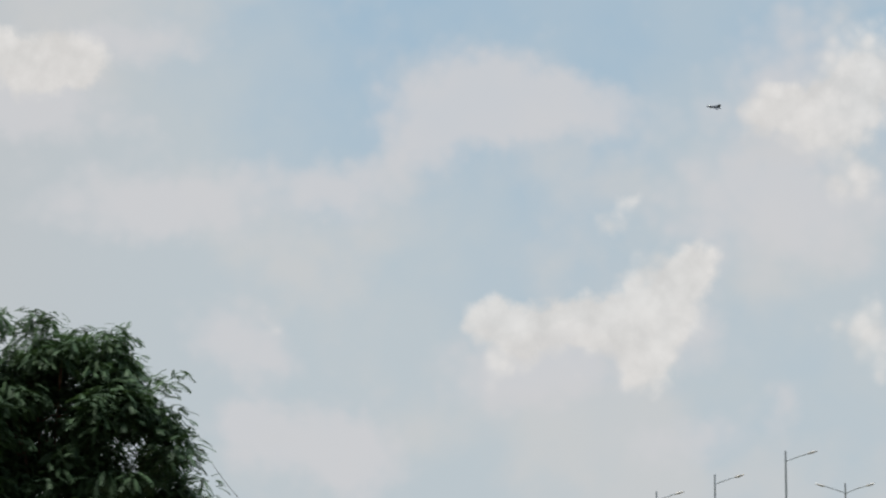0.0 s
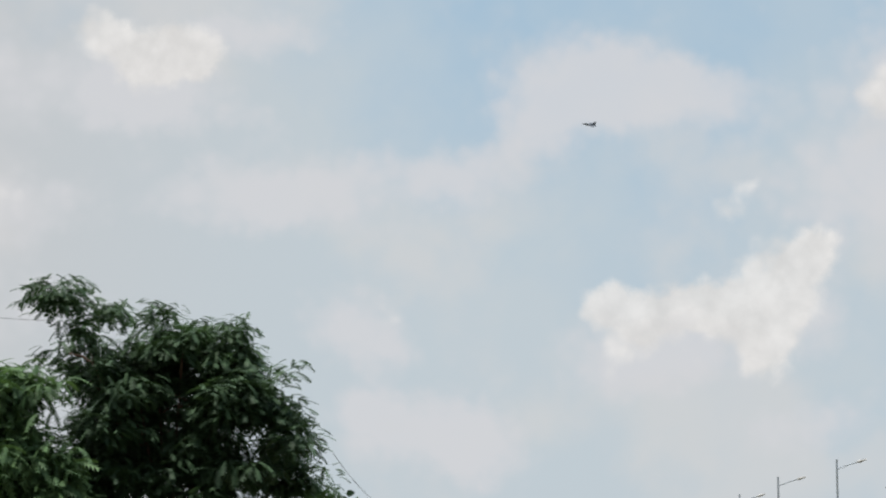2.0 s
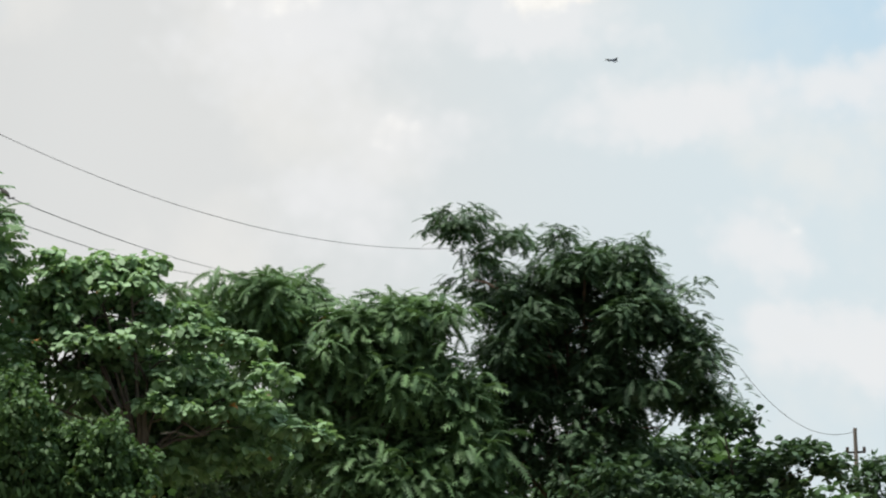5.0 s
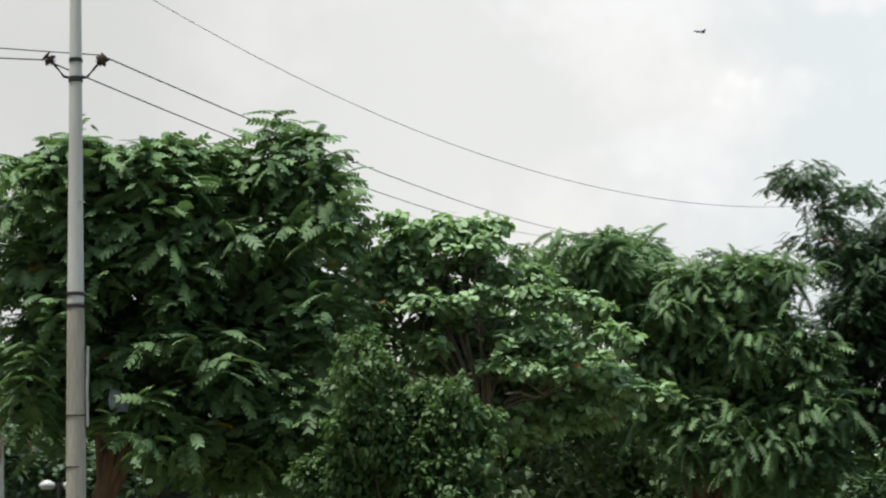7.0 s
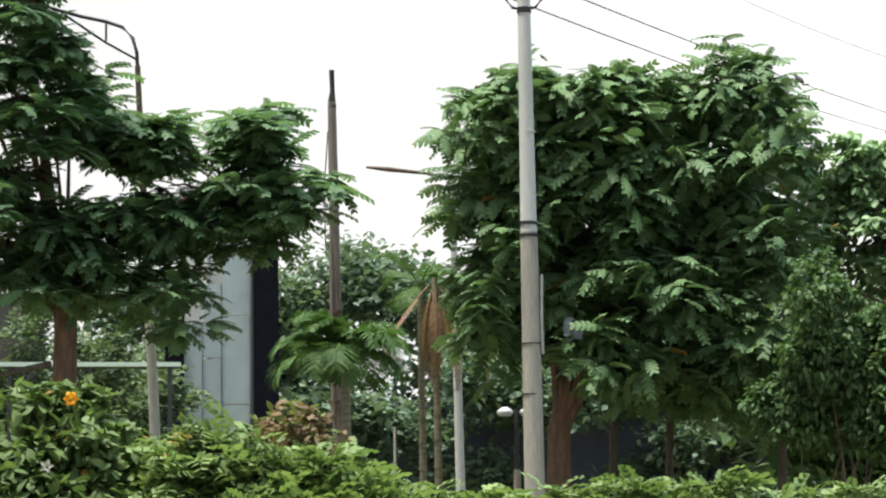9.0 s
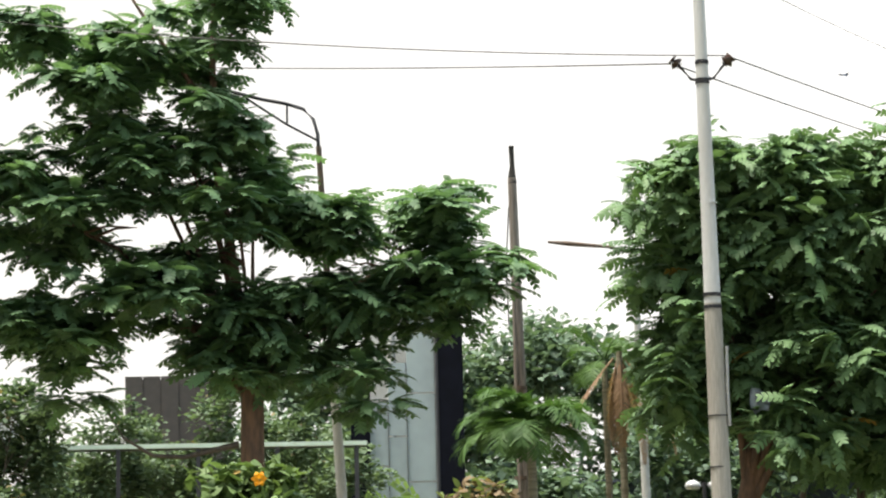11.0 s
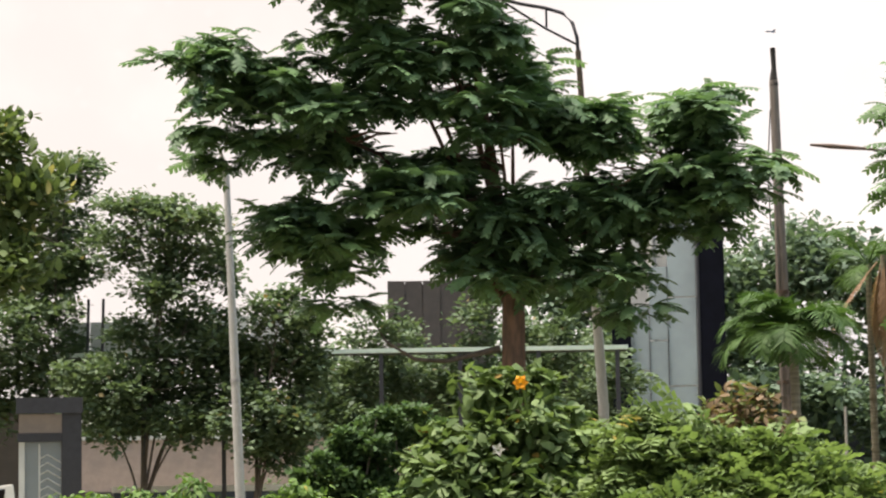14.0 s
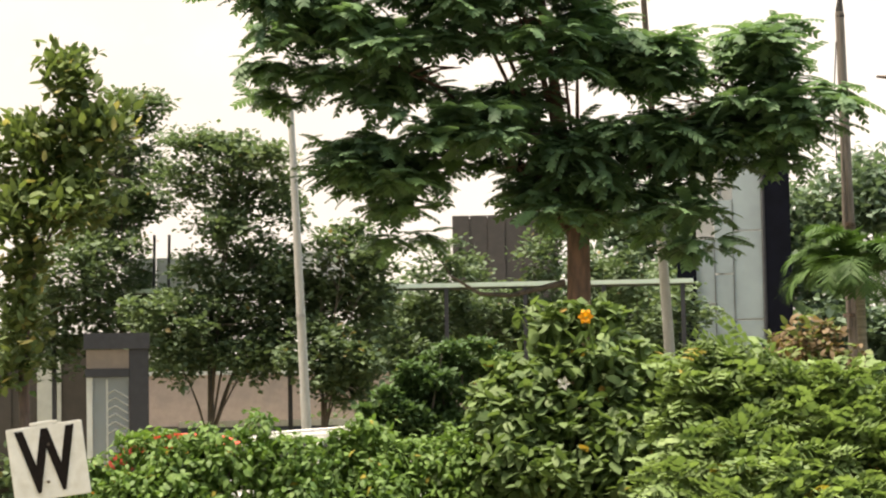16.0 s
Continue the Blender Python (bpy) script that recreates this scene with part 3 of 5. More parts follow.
for leader, radii in (([(0.0, 0, 5.0), (-0.25, 0.1, 6.6), (-0.48, 0.1, 8.2), (-0.55, 0.05, 9.8), (-0.50, 0, 11.6)], [0.11, 0.09, 0.075, 0.055, 0.025]),
                      ([(-0.53, 0.07, 9.0), (-0.95, 0, 9.7), (-1.45, -0.1, 10.4), (-1.95, -0.1, 11.2)], [0.05, 0.042, 0.034, 0.015]),
                      ([(-0.55, 0.05, 9.9), (-0.15, 0, 10.5), (0.35, 0, 10.95)], [0.035, 0.027, 0.012])):
    part("limb", bar(leader, radii, 7), M_BARK, flame)
tree("feathery_tree", 6.10, 37.51, -9.2, [(-1.13, 7.62, 0.68, 0.64), (-1.31, 6.45, 0.64, 0.60), (0.00, 7.93, 0.90, 0.56), (1.20, 7.97, 0.98, 0.62), (2.66, 8.00, 0.90, 0.73), (3.37, 7.05, 0.77, 0.94), (-0.19, 6.69, 1.03, 0.77), (1.01, 6.50, 1.11, 0.85), (2.29, 6.30, 1.11, 0.85), (3.29, 5.51, 0.77, 0.77), (-0.99, 5.40, 0.68, 0.68), (-0.92, 4.46, 0.56, 0.68), (0.47, 5.21, 1.03, 0.77), (1.83, 4.93, 1.11, 0.77), (2.92, 4.22, 0.85, 0.51), (1.64, 3.82, 0.94, 0.60), (2.56, 3.55, 0.77, 0.38), (0.79, 3.92, 0.77, 0.51), (0.68, 7.19, 1.03, 0.77), (1.79, 7.09, 0.94, 0.77), (-0.10, 5.95, 0.90, 0.70, 0.5), (0.30, 4.70, 0.90, 0.60, 0.5), (1.40, 5.70, 1.00, 0.70, 0.6)],
     11000, FROND, 0.44, M_FEATHER, "dense round tree with drooping feathery green leaves behind the concrete pole", group="feathery trees", trunk=0.2, fork=3.0, seed=5, limbs=10, tilt=-0.1, tilt_spread=0.28, shell=0.4, depth=2.8, cluster=6, spread=0.22, core=0.35, thick=0.8, bridge=True)
tree("almond_tree", 12.15, 37.59, -17.9, [(-0.93, 7.33, 0.76, 0.31), (-0.12, 7.36, 0.62, 0.31), (-1.38, 7.01, 0.44, 0.31), (0.06, 7.09, 0.44, 0.16), (-1.66, 6.66, 0.36, 0.22), (-1.39, 6.29, 0.36, 0.16), (0.04, 6.28, 0.36, 0.12), (0.58, 6.22, 0.53, 0.13), (1.16, 6.17, 0.53, 0.12), (1.64, 5.99, 0.40, 0.12), (1.99, 5.70, 0.25, 0.16), (2.17, 5.48, 0.14, 0.09), (-0.99, 5.84, 0.44, 0.18), (-0.50, 5.79, 0.53, 0.20), (-0.86, 5.48, 0.40, 0.14), (-0.24, 5.42, 0.53, 0.16), (0.30, 5.64, 0.53, 0.14), (0.83, 5.49, 0.53, 0.12), (1.28, 5.36, 0.40, 0.12), (0.20, 5.15, 0.36, 0.12), (0.65, 5.05, 0.53, 0.12), (1.18, 5.00, 0.53, 0.12), (1.67, 5.04, 0.53, 0.12), (2.11, 4.91, 0.44, 0.12), (2.51, 4.71, 0.36, 0.11), (2.81, 4.60, 0.20, 0.09), (-1.25, 6.75, 0.49, 0.40), (0.14, 6.63, 0.44, 0.31), (-0.59, 6.10, 0.80, 0.16), (-1.48, 6.38, 0.44, 0.36), (0.85, 6.53, 0.36, 0.27), (-0.31, 6.86, 0.53, 0.16),
     (-0.70, 6.55, 0.90, 0.50, 0.9), (-1.75, 6.05, 0.50, 0.60, 0.9), (-1.90, 5.20, 0.55, 0.60, 0.9), (-1.70, 6.85, 0.45, 0.30, 0.5), (0.35, 5.85, 1.10, 0.45, 0.9), (-0.70, 5.55, 0.70, 0.50, 0.9), (0.30, 5.15, 1.00, 0.45, 0.9), (1.30, 5.15, 0.90, 0.45, 0.9), (1.30, 4.55, 1.20, 0.45, 0.9), (0.10, 4.40, 1.30, 0.50, 0.9)],
     17000, LEAF_WIDE, 0.19, M_BROAD, "tiered tree with large rounded pale green leaves", trunk=0.14, fork=4.2, bark=M_BARK_GREY, seed=7, limbs=14, tilt=-0.5, tilt_spread=0.3, shell=0.1, depth=1.0, spin=0.6, cluster=9, spread=0.4, thick=0.7, buds=1, roll=0.3)
tree("feathery_tree", 17.33, 41.53, -22.6, [(-2.24, 7.42, 0.91, 0.46), (-1.01, 7.69, 0.51, 0.40), (-1.34, 6.88, 1.01, 0.71), (0.18, 6.84, 1.01, 0.66), (1.09, 7.02, 0.91, 0.56), (-0.35, 5.84, 1.11, 0.81), (0.95, 5.81, 1.21, 0.91), (1.95, 5.58, 0.86, 0.91), (2.11, 4.67, 0.76, 0.71), (-0.38, 4.72, 0.71, 0.51), (0.61, 4.31, 1.21, 0.91), (1.49, 3.79, 1.11, 0.71)],
     13500, FROND_LONG, 0.45, M_FEATHER, "bushy tree with long drooping feathery leaves", group="feathery trees", trunk=0.18, fork=2.6, seed=9, limbs=9, tilt=-0.1, shell=0.3, depth=2.6, cluster=6, spread=0.25, core=0.3, thick=0.6, bridge=True)
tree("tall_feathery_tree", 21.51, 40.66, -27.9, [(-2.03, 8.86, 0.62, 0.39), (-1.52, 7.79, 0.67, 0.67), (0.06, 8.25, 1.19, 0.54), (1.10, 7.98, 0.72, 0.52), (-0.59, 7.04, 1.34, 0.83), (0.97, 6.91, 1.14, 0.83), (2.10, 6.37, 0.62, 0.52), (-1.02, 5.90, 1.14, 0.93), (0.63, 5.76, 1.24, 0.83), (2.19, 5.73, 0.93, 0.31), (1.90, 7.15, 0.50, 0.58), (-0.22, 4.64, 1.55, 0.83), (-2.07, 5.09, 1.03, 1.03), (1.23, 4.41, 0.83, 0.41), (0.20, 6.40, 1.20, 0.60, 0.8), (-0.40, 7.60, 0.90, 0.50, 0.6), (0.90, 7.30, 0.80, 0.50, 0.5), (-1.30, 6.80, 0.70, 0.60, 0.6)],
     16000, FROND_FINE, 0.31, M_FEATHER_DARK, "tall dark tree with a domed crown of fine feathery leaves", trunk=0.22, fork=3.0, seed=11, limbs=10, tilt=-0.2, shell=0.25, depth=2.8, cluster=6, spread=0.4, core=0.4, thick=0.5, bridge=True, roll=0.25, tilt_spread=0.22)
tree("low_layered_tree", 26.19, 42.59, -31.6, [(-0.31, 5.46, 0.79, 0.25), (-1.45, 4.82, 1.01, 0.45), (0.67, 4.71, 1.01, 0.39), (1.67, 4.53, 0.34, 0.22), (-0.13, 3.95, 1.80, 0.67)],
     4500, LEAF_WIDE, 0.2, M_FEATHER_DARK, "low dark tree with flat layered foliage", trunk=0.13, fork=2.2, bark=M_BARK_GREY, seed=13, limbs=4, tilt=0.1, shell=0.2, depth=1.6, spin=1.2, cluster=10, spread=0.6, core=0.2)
tree("slender_yellowing_tree", -8.03, 30.98, 14.5, [(0.55, 6.27, 0.32, 0.43), (0.91, 5.62, 0.40, 0.43), (0.20, 5.40, 0.54, 0.54), (0.61, 4.68, 0.50, 0.43), (-0.09, 4.54, 0.43, 0.50), (0.01, 3.90, 0.20, 0.36), (-0.07, 3.19, 0.22, 0.43), (-0.17, 2.62, 0.20, 0.32)],
     4600, LEAF, 0.2, M_YELLOW, "slender tree with yellowing leaves and creepers up its stem", trunk=0.07, fork=3.6, bark=M_BARK_GREY, seed=15, limbs=5, tilt=0.55, tilt_spread=0.5, shell=0.1, depth=0.7, spin=1.5, cluster=10, spread=0.7)
tree("yard_tree", -10.50, 57.04, 10.4, [(-0.21, 8.63, 0.72, 0.39), (0.63, 8.24, 0.98, 0.65), (1.47, 8.24, 0.55, 0.37), (-0.54, 7.66, 0.52, 0.59), (0.82, 7.39, 1.11, 0.59), (1.72, 7.45, 0.33, 0.65), (0.29, 6.67, 0.91, 0.29), (2.11, 7.06, 0.26, 0.39), (1.06, 6.01, 1.11, 0.50), (-0.22, 5.77, 0.59, 0.42), (1.83, 5.42, 0.91, 0.59)] + [(-0.22, 4.69, 1.70, 0.78), (1.46, 4.54, 1.30, 0.98), (-0.75, 3.79, 1.17, 0.72), (1.05, 3.63, 0.91, 0.59)],
     20000, LEAF_FAR, 0.19, M_YARD, "yard tree with an open dark green crown", group="yard trees", trunk=0.11, fork=1.9, bark=M_BARK_GREY, seed=17, limbs=8, shell=0.2, depth=2.5, spin=1.5, cluster=14, spread=0.8, thick=0.7)
tree("yard_tree", -12.87, 58.60, 12.4, [(0.40, 9.74, 0.81, 0.74), (0.05, 8.46, 1.15, 0.94), (-0.83, 6.98, 1.15, 0.94), (0.51, 7.50, 0.81, 0.67), (-0.84, 5.76, 1.48, 1.01), (-1.51, 4.43, 1.35, 1.15), (0.36, 5.08, 1.08, 0.88)],
     16000, LEAF_FAR, 0.19, M_YARD, "tall yard tree with a ragged dark green crown", group="yard trees", trunk=0.12, fork=2.3, bark=M_BARK_GREY, seed=19, limbs=8, shell=0.2, depth=2.5, spin=1.5, cluster=14, spread=0.8, thick=0.7)
tree("yard_tree", -7.55, 56.50, 7.6, [(-0.11, 3.69, 1.09, 0.83), (0.82, 4.96, 0.83, 0.90), (0.32, 6.13, 0.77, 0.64), (-0.35, 4.86, 0.90, 0.77), (0.40, 3.04, 0.77, 0.58)],
     11000, LEAF_FAR, 0.19, M_YARD, "small yard tree with dense dark green leaves", group="yard trees", trunk=0.11, fork=1.8, bark=M_BARK_GREY, seed=21, limbs=5, shell=0.2, depth=2.0, spin=1.5, cluster=14, spread=0.8, thick=0.7, lean=-0.25)
tree("yard_tree", -6.15, 61.69, 5.7, [(0.05, 4.82, 1.32, 1.19), (0.77, 5.92, 0.91, 0.84), (-0.52, 3.85, 1.12, 0.98), (2.28, 4.63, 1.25, 0.84), (3.15, 6.16, 0.63, 0.98), (3.67, 4.19, 1.39, 0.84), (4.96, 5.43, 1.39, 0.98), (6.20, 4.70, 0.98, 0.98)],
     16000, LEAF_FAR, 0.19, M_YARD, "broad low yard tree with soft green leaves", group="yard trees", trunk=0.11, fork=1.9, bark=M_BARK_GREY, seed=23, limbs=6, shell=0.2, depth=2.0, spin=1.5, cluster=14, spread=0.8, thick=0.7)

tree("sapling", 7.18, 38.94, -10.4, [(0.08, 4.10, 0.53, 0.36), (0.26, 4.45, 0.45, 0.36)],
     260, FROND, 0.5, M_FEATHER, "slim sapling with a thin dark stem under the dense tree", group="saplings", trunk=0.06, fork=3.0, bark=M_BARK_GREY, seed=61, limbs=2, depth=0.8)
tree("sapling", 8.23, 39.66, -11.7, [(0.07, 3.69, 0.55, 0.36), (-0.11, 4.06, 0.46, 0.36)],
     260, FROND, 0.5, M_FEATHER, "slim sapling with a thin dark stem under the dense tree", group="saplings", trunk=0.07, fork=2.8, bark=M_BARK_GREY, seed=63, limbs=2, depth=0.8)
tree("sapling", 9.85, 38.77, -14.3, [(0.06, 3.37, 0.54, 0.36), (-0.10, 3.63, 0.45, 0.36)],
     260, FROND, 0.5, M_FEATHER, "slim sapling with a thin dark stem under the dense tree", group="saplings", trunk=0.08, fork=2.6, bark=M_BARK_GREY, seed=65, limbs=2, depth=0.8)

# ---- bushes ----
bush("vine_mound", 10.30, 34.50, -16.6, [(0.22, 4.05, 0.62, 0.55), (0.40, 3.45, 0.60, 0.70), (0.10, 2.90, 0.80, 0.50), (-0.35, 3.55, 0.60, 0.60), (-0.95, 4.75, 0.42, 0.55), (-0.85, 4.00, 0.55, 0.60), (-1.15, 3.20, 0.75, 0.60)],
     15000, LEAF, 0.13, M_VINE, "mound of small-leaved creeper smothering a stump", seed=31, shell=0.75, depth=0.8, tilt=-0.6, core=0.35)
bush("creeper_hedge", -2.92, 19.79, 8.4, sloped([(-1.50, 1.20, 0.36, 0.30), (-1.03, 1.47, 0.38, 0.34), (-0.49, 1.47, 0.40, 0.35), (0.04, 1.44, 0.40, 0.33), (0.58, 1.39, 0.40, 0.35), (1.12, 1.42, 0.40, 0.33), (1.48, 1.33, 0.36, 0.33), (-0.81, 0.88, 0.81, 0.49), (0.53, 0.86, 0.81, 0.49)], 1.5, 0.5),
     20000, LEAF, 0.084, M_HEDGE, "long low hedge overgrown with small-leaved creeper", category="hedge", seed=33, shell=0.65, depth=0.5, tilt=-0.6, tilt_spread=0.4, core=0.2, spread=0.6)
bush("large_leaved_shrub", -0.79, 20.48, 2.2, sloped([(-0.03, 2.59, 0.35, 0.25), (-0.22, 2.18, 0.41, 0.32), (0.29, 2.27, 0.39, 0.32), (-0.36, 1.82, 0.41, 0.32), (0.23, 1.81, 0.51, 0.37), (-0.15, 1.31, 0.60, 0.41), (-0.59, 2.00, 0.18, 0.14), (0.50, 1.95, 0.36, 0.30), (0.62, 1.52, 0.45, 0.36), (-0.50, 1.45, 0.45, 0.36), (0.25, 1.30, 0.55, 0.36)], 2.6, 0.5),
     6500, LEAF, 0.15, M_BIGLEAF, "tall shrub with large pale green leaves and one orange flower", category="shrub", seed=35, shell=0.35, depth=0.5, tilt=-0.35, cluster=7, spread=0.35, core=0.3)
bush("bright_green_shrub", 0.49, 18.99, -1.5, sloped([(u, z - 0.17 - (0.06 if u > 0.3 else 0), w, h) for u, z, w, h in [(-0.03, 2.20, 0.38, 0.26), (0.39, 2.06, 0.38, 0.26), (0.85, 1.97, 0.38, 0.26), (0.13, 1.64, 0.56, 0.34), (0.75, 1.55, 0.51, 0.34), (0.05, 1.19, 0.62, 0.38), (0.61, 1.09, 0.68, 0.38), (-0.12, 1.99, 0.36, 0.26), (0.59, 1.85, 0.38, 0.26), (1.05, 1.84, 0.30, 0.26), (0.41, 1.51, 0.51, 0.30)]], 2.05, 1.1),
     6400, PINNATE, 0.26, M_SHRUB, "spreading shrub with bright green drooping leaves", category="shrub", group="bright green shrubs", seed=37, shell=0.6, depth=0.7, tilt=0.1, tilt_spread=0.35, cluster=7, spread=0.25, core=0.3)
bush("bright_green_shrub", 1.60, 20.44, -4.5, sloped([(u, z - 0.15, w, h) for u, z, w, h in [(-0.69, 2.05, 0.41, 0.21), (-0.09, 1.91, 0.41, 0.18), (0.46, 1.81, 0.37, 0.14), (1.10, 1.76, 0.37, 0.10), (-0.32, 1.60, 0.74, 0.32), (0.64, 1.49, 0.74, 0.28)]], 1.9, 1.0),
     2100, PINNATE, 0.26, M_SHRUB, "low spreading shrub with bright green drooping leaves", category="shrub", group="bright green shrubs", seed=39, shell=0.6, depth=0.7, tilt=0.1, tilt_spread=0.35, cluster=7, spread=0.25, core=0.3)
bush("bright_green_shrub", 4.10, 20.60, -11.3, sloped([(-1.35, 1.52, 0.45, 0.22), (-0.70, 1.58, 0.42, 0.22), (-0.10, 1.62, 0.42, 0.22), (0.45, 1.66, 0.40, 0.24), (1.00, 1.60, 0.42, 0.22), (1.60, 1.56, 0.40, 0.20), (-0.50, 1.15, 0.80, 0.30), (0.70, 1.15, 0.80, 0.30)], 1.9, 1.0),
     2100, PINNATE, 0.26, M_SHRUB, "knee-high row of bright green drooping shrubs along the verge", category="shrub", group="bright green shrubs", seed=40, shell=0.6, depth=0.7, tilt=0.1, tilt_spread=0.35, cluster=7, spread=0.25, core=0.3)
bush("croton_bush", 1.48, 25.96, -3.3, [(-0.03, 2.52, 0.35, 0.26), (0.20, 2.35, 0.29, 0.23), (-0.20, 2.29, 0.26, 0.23)],
     1300, LEAF, 0.12, M_CROTON, "reddish brown croton bush with pale blotched leaves", seed=41, shell=0.3, depth=0.5)
bush("fine_dark_shrub", -2.20, 24.90, 5.0, [(0.18, 2.41, 0.45, 0.20), (-0.22, 2.16, 0.39, 0.20), (-0.50, 1.94, 0.34, 0.17), (-0.06, 1.77, 0.62, 0.22)],
     22000, LEAF_FAR, 0.075, M_VINE, "soft dark green shrub with needle-fine foliage", category="shrub", seed=43, shell=0.2, depth=0.6, tilt=0.2)

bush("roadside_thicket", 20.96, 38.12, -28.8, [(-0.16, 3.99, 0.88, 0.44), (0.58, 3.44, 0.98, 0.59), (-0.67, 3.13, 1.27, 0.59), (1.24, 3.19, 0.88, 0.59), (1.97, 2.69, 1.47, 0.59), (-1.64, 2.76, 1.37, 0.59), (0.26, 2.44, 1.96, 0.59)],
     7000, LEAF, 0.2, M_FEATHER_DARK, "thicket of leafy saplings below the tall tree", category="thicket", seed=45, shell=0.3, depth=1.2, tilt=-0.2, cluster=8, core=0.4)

# added backing where there is only the trees' shaded interior
bush("roadside_thicket", 15.67, 45.37, -19.1, [(-3.32, 5.36, 1.19, 1.19), (-1.80, 5.44, 1.19, 1.30), (-0.51, 4.88, 1.19, 1.19), (0.99, 4.64, 1.19, 1.19), (2.48, 4.19, 1.30, 0.97), (-2.68, 3.73, 1.51, 0.86), (0.00, 3.48, 1.73, 0.86), (3.21, 3.32, 1.51, 0.76), (-1.25, 5.98, 0.65, 0.54), (-0.16, 6.66, 1.19, 0.45), (-1.02, 6.79, 0.65, 0.43), (0.70, 6.26, 1.08, 0.54)],
     8000, LEAF, 0.2, M_YARD, "thicket added as backing for the shaded gaps behind the creeper mound", category="thicket", seed=46, shell=0.2, depth=1.5, tilt=-0.2, cluster=8, core=0.4)

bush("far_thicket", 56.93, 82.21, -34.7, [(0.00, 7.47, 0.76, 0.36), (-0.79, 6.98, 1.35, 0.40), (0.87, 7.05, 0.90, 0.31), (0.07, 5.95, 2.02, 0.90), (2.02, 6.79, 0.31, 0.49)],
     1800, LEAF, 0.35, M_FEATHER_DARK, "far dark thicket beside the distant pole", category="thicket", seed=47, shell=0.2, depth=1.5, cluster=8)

# a bare twig under the flame tree's crown, and a sheet caught in the dense tree
twig = part("bare_branch", bar([(-3.43, 37.44, 4.52), (-3.18, 37.47, 4.13), (-2.76, 37.5, 3.87), (-2.31, 37.73, 3.85), (-1.51, 37.97, 4.04)], [0.012, 0.02, 0.03, 0.035, 0.05], 6), M_BARK_GREY)
tagged(twig, "long bare drooping branch of the flame tree", "branch")
bm = bmesh.new()
grid = [[bm.verts.new((0.3 * i / 5 - 0.15 + 0.04 * j, 0.06 * math.sin(i * 1.9 + j), -0.1 * j * (1 + 0.25 * math.sin(i * 1.3)))) for j in range(4)] for i in range(6)]
for i in range(5):
    for j in range(3):
        bm.faces.new((grid[i][j], grid[i + 1][j], grid[i + 1][j + 1], grid[i][j + 1])).smooth = True
bmesh.ops.solidify(bm, geom=bm.faces[:], thickness=0.004)
tagged(part("plastic_sheet", bm, M_SHEET, at=pose(6.12, 36.19, 4.55, 0, 25, 20)), "torn grey plastic sheet caught in the branches", "plastic sheet")

# far woods behind the plots
rng = np.random.default_rng(51)
woods = [(u, 9.6 + 0.4 * math.sin(u * 0.55) + rng.uniform(-0.5, 0.5), rng.uniform(1.6, 2.6), rng.uniform(1.5, 2.4)) for u in np.arange(-6, 34, 1.7)]
woods += [(u, rng.uniform(2.5, 8.2), rng.uniform(2.0, 3.0), rng.uniform(1.8, 2.8)) for u in np.arange(-8, 34, 0.8)]
tagged(part("far_woods", crown("far_woods", woods, 80000, LEAF_FAR, 0.42, rng, 0.0, 0.5, 0.45, 3.0, 1.5, 22, 1.3, 0.5, buds=2, reach=0.8), M_FARLEAF, at=pose(4.9, 94.9, 0)), "far wood of broad-leaved trees, its green tinted bluish for haze", "woods", kind="stuff")

scrub = [(u, rng.uniform(0.5, 1.5), 1.0, 0.9) for u in np.arange(-19, 9, 0.6)]
tagged(part("yard_scrub", crown("yard_scrub", scrub, 24000, LEAF_FAR, 0.26, rng, 0.0, 0.5, 0.4, 2.0, 1.5, 16, 1.0, 0.3), M_YARD, at=pose(0.0, 63.0, 0)), "scrubby green undergrowth in the yards", "undergrowth", kind="stuff")
copse = [(u, (3.0 if u < -10 else 4.5) + 0.9 * math.sin(u * 0.8 + 1.0) + rng.uniform(-0.5, 0.6), rng.uniform(1.2, 1.8), rng.uniform(1.2, 1.7)) for u in np.arange(-22, 6, 0.8)]
copse += [(u, rng.uniform(1.0, 3.0), 1.5, 1.2) for u in np.arange(-22, 6, 1.0)]
tagged(part("back_copse", crown("back_copse", copse, 30000, LEAF_FAR, 0.34, rng, 0.0, 0.5, 0.4, 2.0, 1.5, 16, 1.0, 0.4), M_YARD, at=pose(0.0, 79.0, 0)), "dense row of young trees at the back of the yards", "copse", kind="stuff")
front = [(u, 4.6 + rng.uniform(-0.9, 1.2), rng.uniform(0.8, 1.4), rng.uniform(0.6, 1.0)) for u in np.arange(2.5, 26, 0.8)] + [(u, rng.uniform(0.6, 3.0), 0.9, 0.9) for u in np.arange(2.5, 26, 1.5)]
tagged(part("back_thicket", crown("back_thicket", front, 17000, LEAF_FAR, 0.32, rng, 0.0, 0.5, 0.3, 2.0, 1.5, 14, 1.0, 0.3), M_FARLEAF, at=pose(0.0, 72.5, 0)), "thicket in haze-tinted green in front of the haze-coloured wall", "thicket", kind="stuff")
# added dark-leaved mass that stands for the shade between the crowns
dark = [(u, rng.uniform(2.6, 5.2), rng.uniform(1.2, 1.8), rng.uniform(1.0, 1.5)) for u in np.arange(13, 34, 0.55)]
tagged(part("shaded_thicket", crown("shaded_thicket", dark, 26000, LEAF_FAR, 0.4, rng, 0.0, 0.5, 0.2, 2.0, 1.5, 14, 0.9, 0.4), M_VINE, at=pose(0.0, 52.0, 0)), "thicket added as dark backing for the shaded gaps behind the roadside trees", "thicket", kind="stuff")
